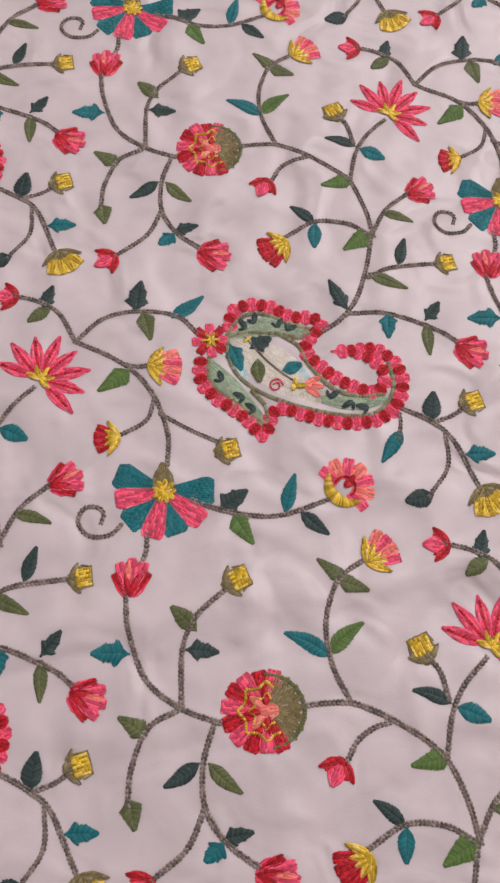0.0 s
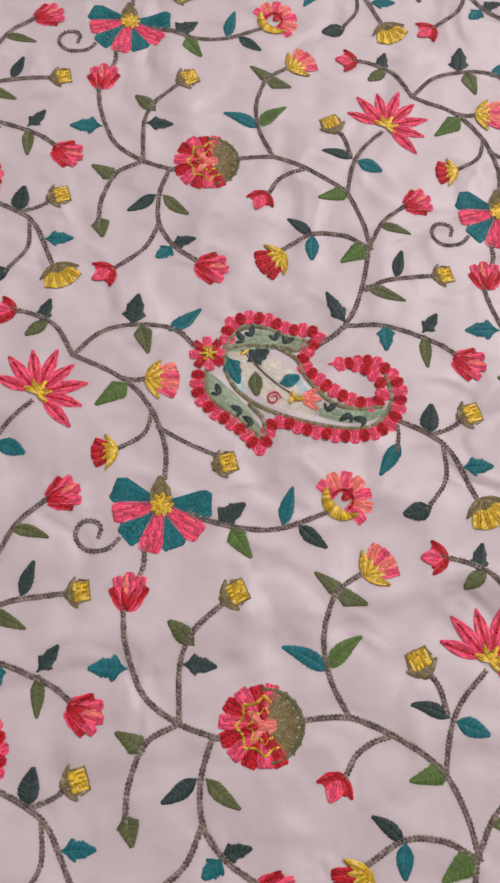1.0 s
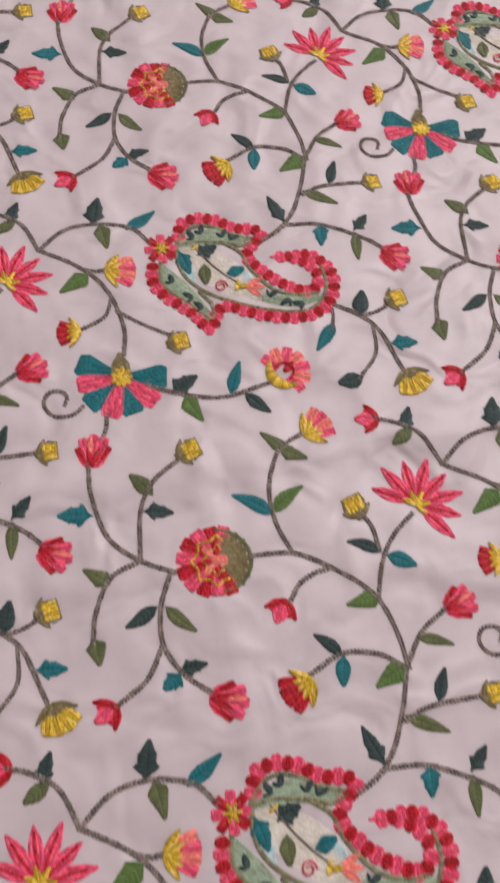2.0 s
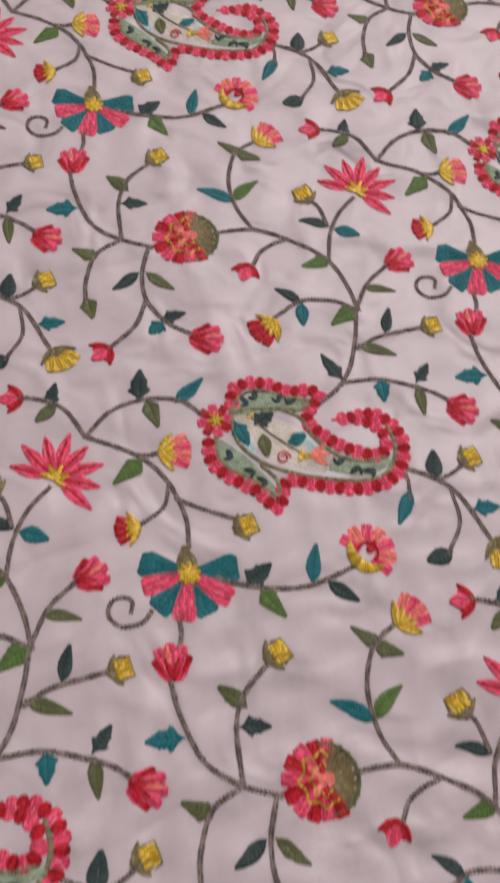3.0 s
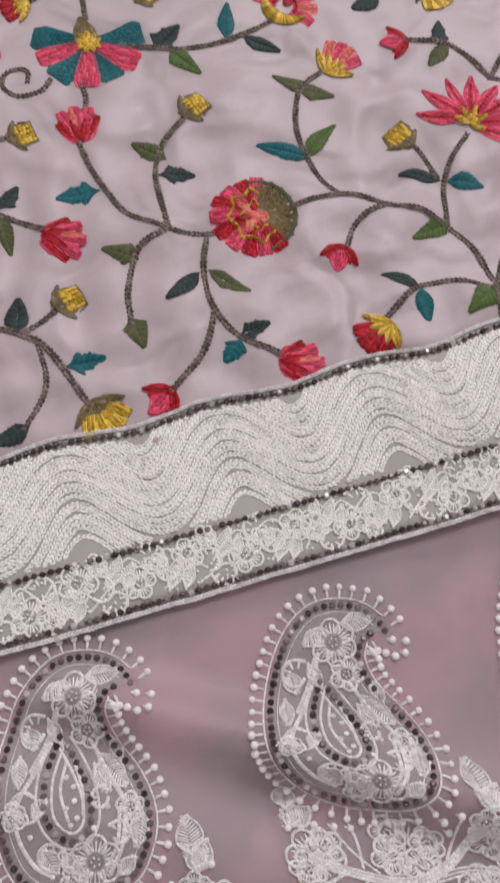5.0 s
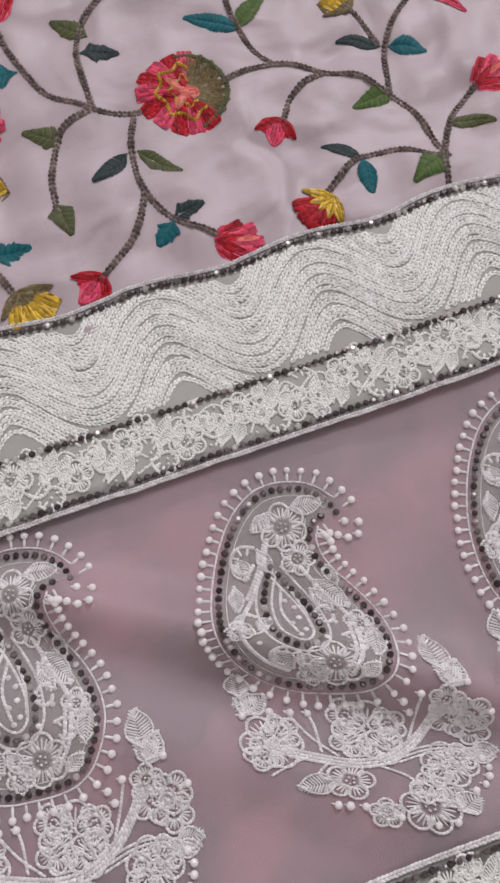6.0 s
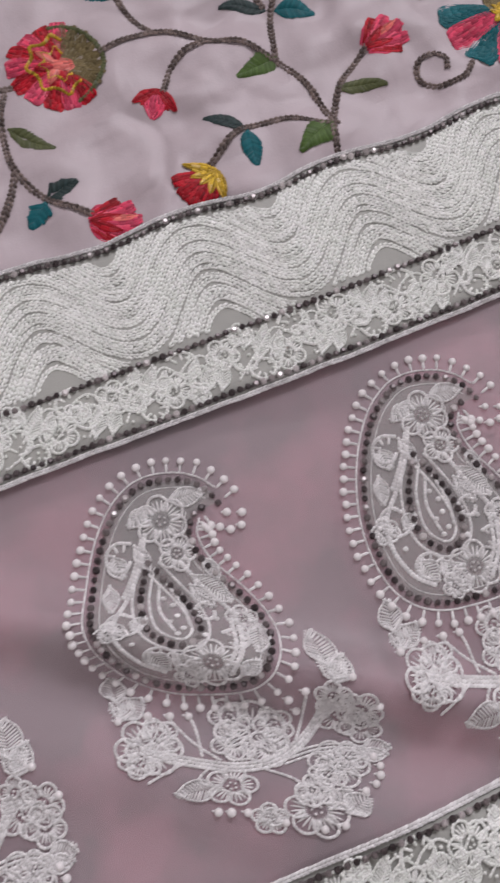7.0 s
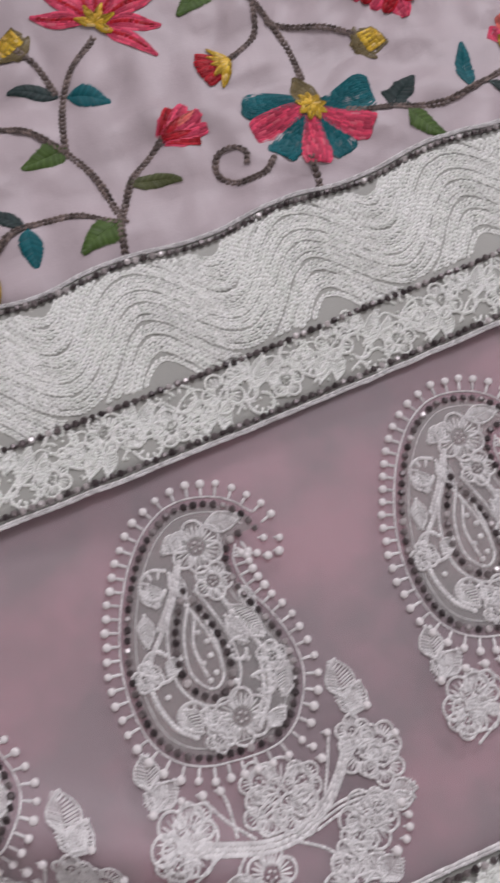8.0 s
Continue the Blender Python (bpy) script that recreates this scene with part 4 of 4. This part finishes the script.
def mango_lines():
    """White stitching of one mango motif: outline cords, flowers and curled leaves inside."""
    st, made = Stitches(), []
    q, t = curve(CHAIN, 2.0)
    n = np.stack([-t[:, 1], t[:, 0]], 1)
    for off in (2.0,):
        cord([tuple(p) for p in (q + n * off)[2:-2:2]], 0.3, 1.1, 0.3, st=st)
    cord([tuple(p) for p in (q - n * 1.9)[2:-2:2]], 0.5, 1.1, 0.5, st=st)
    qd, td = curve(DROP, 1.5)
    nd = np.stack([-td[:, 1], td[:, 0]], 1)
    for off in (2.0, -2.0):
        cord([tuple(p) for p in (qd + nd * off)[1:-1:2]], 0.7, 1.0, 0.6, st=st)
    made.append(("stitched_flower", single(small_flower, (52.0, -627.9), 6.4, 6, 20)))
    made.append(("stitched_flower", single(small_flower, (52.4, -637.3), 4.6, 5, 50)))
    made.append(("stitched_flower", single(small_flower, (45.6, -669.4), 6.4, 6, 10)))
    made.append(("stitched_leaf", single(ribbed_leaf, (55.7, -623.8), (65.0, -625.6), 4.8)))
    made.append(("stitched_leaf", single(ribbed_leaf, (49.7, -623.4), (43.9, -626.2), 4.0)))
    made.append(("curled_leaf", single(comma, (38.7, -633.1), 100, 9.5, 1)))
    made.append(("curled_leaf", single(comma, (32.4, -650.0), 250, 10.0, -1)))
    made.append(("curled_leaf", single(comma, (34.5, -665.0), 20, 9.5, 1)))
    made.append(("stitched_leaf", single(ribbed_leaf, (37.3, -631.6), (37.1, -637.5), 4.6)))
    made.append(("stitched_leaf", single(ribbed_leaf, (33.5, -653.5), (37.6, -650.3), 3.4)))
    made.append(("stitched_leaf", single(ribbed_leaf, (33.4, -662.2), (35.6, -668.7), 4.8)))
    made.append(("stitched_leaf", single(ribbed_leaf, (53.4, -644.2), (57.8, -654.5), 6.0)))
    made.append(("stitched_leaf", single(ribbed_leaf, (51.6, -646.4), (53.9, -654.1), 4.0)))
    made.append(("stitched_leaf", single(ribbed_leaf, (60.5, -661.6), (57.2, -669.5), 4.6)))
    made.append(("stitched_leaf", single(ribbed_leaf, (33.6, -638.1), (31.7, -645.4), 3.6)))
    made.append(("stitched_leaf", single(ribbed_leaf, (43.2, -631.2), (44.5, -638.6), 3.4)))
    made.append(("stitched_leaf", single(ribbed_leaf, (57.9, -641.0), (58.9, -647.8), 3.0)))
    made.append(("stitched_leaf", single(ribbed_leaf, (38.2, -664.5), (40.5, -670.9), 4.0)))
    made.append(("stitched_leaf", single(ribbed_leaf, (50.5, -674.2), (55.7, -671.7), 3.6)))
    made.append(("stitched_flower", single(small_flower, (28.6, -651.9), 3.4, 5, 15)))
    made.append(("stitched_flower", single(small_flower, (39.0, -671.6), 3.4, 5, 40)))
    made.append(("stitched_flower", single(small_flower, (57.9, -659.7), 3.6, 5, 0)))
    made.append(("curled_leaf", single(comma, (53.6, -665.0), 60, 7.0, -1)))
    made.append(("curled_leaf", single(comma, (51.4, -655.2), 120, 6.5, 1)))
    cord(((46.6, -629.7), (42.2, -636.9), (36.5, -643.2), (30.6, -649.2), (28.4, -656.8), (30.1, -664.7), (33.9, -669.2)), 1.2, 1.0, 0.8, st=st)
    cord(((45.3, -630.7), (41.1, -636.7), (35.6, -642.5)), 1.2, 1.0, 0.8, st=st)
    cord(((52.3, -640.0), (54.5, -650.0), (56.7, -658.4), (53.8, -667.2), (48.5, -673.3)), 1.2, 1.0, 0.8, st=st)
    cord(((55.2, -659.2), (52.6, -666.6), (47.6, -672.2)), 1.0, 1.0, 0.8, st=st)
    cord(((44.4, -643.9), (41.7, -650.0), (41.9, -657.3)), 0.8, 1.0, 0.7, st=st)
    cord(((46.8, -644.2), (47.2, -651.1), (46.0, -657.1)), 0.8, 1.0, 0.7, st=st)
    for x, y in ((45.1, -650.1), (44.6, -653.5), (42.2, -654.6), (44.2, -657.7), (42.2, -658.9), (43.9, -647.3), (47.7, -661.5), (52.4, -657.9), (39.9, -670.6), (31.4, -658.2)):
        st.add((x - 0.8, y), (x + 0.8, y + 0.3), 1.3, 0.9)
    return st, made


def bouquet_lines():
    """The spray of roses, leaves and twigs under a mango motif."""
    st, made = Stitches(), []
    for off in (0, 1.1, 2.2):
        cord([(x, y - off) for x, y in ((21.4, -687.8), (30.6, -692.6), (40.2, -696.7), (48.8, -697.1), (56.3, -693.6), (61.5, -689.2), (65.8, -684.2))], 1.0, 1.0, 0.8, st=st)
        cord([(x, y - off) for x, y in ((51.5, -697.4), (59.4, -696.4), (66.3, -697.6), (72.6, -701.6))], 0.7, 1.0, 0.7, st=st)
    for a, b, c in (((30.3, -693.3), (25.3, -694.9), (20.2, -697.0)), ((35.0, -695.6), (31.0, -699.6), (37.8, -705.3)), ((33.6, -692.3), (34.4, -685.9), (34.1, -681.7)),
                    ((36.9, -694.5), (32.5, -688.4), (29.2, -681.4)), ((55.2, -694.4), (58.5, -689.2), (62.1, -682.5)), ((60.4, -691.4), (64.8, -688.6), (69.2, -685.8)),
                    ((44.9, -699.0), (52.0, -705.1), (53.3, -712.3))):
        cord((a, b, c), 0.75, 1.0, 0.7, st=st)
    for c, r, m in (((46.6, -689.3), 8.2, 7), ((41.6, -690.7), 5.0, 5), ((49.3, -694.4), 5.2, 5), ((52.3, -688.3), 4.6, 5), ((43.1, -684.3), 4.6, 5),
                    ((22.6, -688.3), 7.2, 6), ((25.8, -685.9), 4.6, 5), ((19.8, -690.9), 4.6, 5), ((62.9, -702.8), 6.8, 6), ((59.7, -704.7), 4.4, 5), ((66.2, -701.3), 4.2, 5),
                    ((67.8, -688.7), 5.4, 5), ((72.7, -688.6), 5.0, 5), ((71.6, -693.2), 4.8, 5), ((68.0, -683.8), 4.0, 5),
                    ((37.4, -702.6), 5.6, 5), ((53.4, -713.7), 6.8, 6), ((55.1, -708.7), 4.4, 5), ((42.6, -713.5), 4.0, 5)):
        made.append(("stitched_flower", single(small_flower, c, r, m, (r * 37) % 72)))
    for a, b, w in (((69.8, -676.1), (71.3, -666.9), 6.6), ((72.4, -679.5), (69.2, -673.7), 6.0), ((69.7, -680.4), (74.6, -674.0), 5.4), ((19.4, -675.5), (20.6, -667.4), 5.6),
                    ((22.5, -678.9), (17.9, -675.7), 6.0), ((18.6, -679.8), (25.3, -675.6), 5.4), ((69.9, -699.4), (76.2, -701.4), 5.0), ((68.8, -701.6), (74.8, -703.1), 4.0),
                    ((57.2, -714.1), (62.6, -710.7), 5.6), ((34.5, -702.4), (24.8, -701.6), 6.0), ((59.8, -715.9), (65.8, -712.7), 6.0), ((40.5, -713.0), (46.5, -713.5), 4.4)):
        made.append(("stitched_leaf", single(ribbed_leaf, a, b, w)))
    return st, made


PIN_ENDS = ((70.5, -637.4), (72.0, -634.4), (67.5, -637.3), (65.2, -635.6), (68.4, -632.8), (61.6, -633.8), (71.4, -702.8), (71.9, -705.9), (70.9, -708.4), (69.0, -710.4), (65.9, -711.7), (73.9, -679.7), (77.2, -688.2), (62.4, -681.2), (58.0, -682.6), (58.7, -685.8), (29.9, -681.4), (34.1, -682.3),
            (25.0, -680.4), (18.1, -680.4), (34.9, -710.0), (38.4, -710.9), (32.2, -709.2), (45.6, -715.3), (53.3, -718.7), (58.1, -718.7))


def infill(dx, dy, tuck, parent):
    """Fine grey-green net stitched inside the outline."""
    q = curve(CHAIN, 2.0)[0]
    step, cells = 1.3, []
    for gx in np.arange(q[:, 0].min(), q[:, 0].max(), step):
        for gy in np.arange(q[:, 1].min(), q[:, 1].max(), step):
            inside = False
            for (x0, y0), (x1, y1) in zip(q, np.roll(q, -1, 0)):
                if (y0 > gy) != (y1 > gy) and gx < (x1 - x0) * (gy - y0) / (y1 - y0) + x0:
                    inside = not inside
            if inside:
                cells.append((gx, gy))
    v, f = [], []
    for gx, gy in cells:
        k, h = len(v), step / 2
        f.append((k, k + 1, k + 2, k + 3))
        v += [(gx - h, gy - h), (gx + h, gy - h), (gx + h, gy + h), (gx - h, gy + h)]
    v = np.array(v)
    x, y = tucked(v[:, 0] + dx, v[:, 1] + dy, tuck)
    me = mesh_of("net_infill", np.stack([x * MM, y * MM, organza_height(x, y) + 0.00018], 1), f, [INFILL])
    return part("net_infill", me, parent, "fine grey-green net inside the outline")


def mango(label, dx, dy, tuck, single, pins=True):
    """One mango motif with its stone outline, beaded pins and bouquet."""
    body = sewn("mango_motif", MANGO[0], WHITE, panel, organza_height, dx, dy, label, tuck)
    spray = sewn("bouquet", BOUQUET[0], WHITE, panel, organza_height, dx, dy, "white stitched roses and leaves on curved twigs", tuck)
    for owner, made in ((body, MANGO[1]), (spray, BOUQUET[1])):
        for name, st in made:
            sewn(name, st, WHITE, owner, organza_height, dx, dy, "", tuck)
    stones, beads, twigs = [], [], Stitches()
    infill(dx, dy, tuck, body)
    for line in (CHAIN, DROP):
        q, t = curve(line, 2.5)
        stones += [(p[0], p[1]) for p in q[:-1]]
    q, t = curve(CHAIN, 3.05)
    for p, d in zip(q[:-1], t[:-1]):
        out = np.array([d[1], -d[0]])
        e = p + out * (5.2 + random.uniform(-0.3, 0.3))
        twigs.add(p + out * 1.9, e, 0.75, 0.7)
        beads.append((e[0], e[1]))
    beads += list(PIN_ENDS)
    for x, y in PIN_ENDS:
        twigs.add((x - 1.5, y + 0.8), (x, y), 0.6, 0.5)
    sewn("pin_stitches", twigs, WHITE, body, organza_height, dx, dy, "", tuck)

    def moved(points):
        return [tuple(float(q) for q in tucked(x + dx, y + dy, tuck)) for x, y in points]
    if single:
        place_each("rhinestone", STONE_MESH, moved(stones), organza_height, body, 0.35)
        place_each("bead", BEAD_MESH, moved(beads), organza_height, body, 0.5)
    else:
        place_joined("outer_stonework", STONE_MESH, moved(stones), organza_height, body, 0.35)
        place_joined("outer_beadwork", BEAD_MESH, moved(beads), organza_height, body, 0.5)


MANGO, BOUQUET = mango_lines(), bouquet_lines()
mango("white stitched mango motif outlined with smoky rhinestones", 0.0, 0.0, 0.0, True)
mango("white stitched mango motif partly gathered into a soft tuck", -75.0, 2.6, 1.0, True)
mango("white stitched mango motif with beaded pin edging", -147.5, 12.6, 0.0, False)
mango("white stitched mango motif with beaded pin edging", 75.0, -2.0, 0.0, False)
mango("white stitched mango motif with beaded pin edging", 151.0, -3.0, 0.0, False)

# ---- the second border below the sheer panel ----


def low_bow(x):
    return -0.05 * np.asarray(x, float)


def low_height(x, y):
    return organza_height(x, y) + 0.9 * MM


lower = thing("lower_border_trim", "narrow white floral border edged with rhinestones", "border trim")
xs, ys = np.linspace(-240, 330, 120), np.linspace(-758, -716.5, 14)
gx, gy = np.meshgrid(xs, ys)
gy = gy + low_bow(gx)
grid_faces = [(j * 120 + i, j * 120 + i + 1, (j + 1) * 120 + i + 1, (j + 1) * 120 + i) for j in range(13) for i in range(119)]
part("net_band", mesh_of("net_band", np.stack([gx * MM, gy * MM, low_height(gx, gy) - 0.0004], -1).reshape(-1, 3), grid_faces, [NET]), lower)
sewn("piping", braid([(x, -716.5 + float(low_bow(x))) for x in edge_x], width=1.5, pitch=1.1, height=0.8), WHITE, lower, low_height, label="narrow white corded edge")
sewn("stone_tape", cord([(x, -718.8 + float(low_bow(x))) for x in edge_x], 0.9, 2.0, 0.3), TAPE, lower, low_height)
stone_row(lower, -718.8, low_bow, low_height, False)
flower_strip(lower, -727.5, (-230, 320), low_height, low_bow, BORDER_WHITE, 9, (-30, 130))
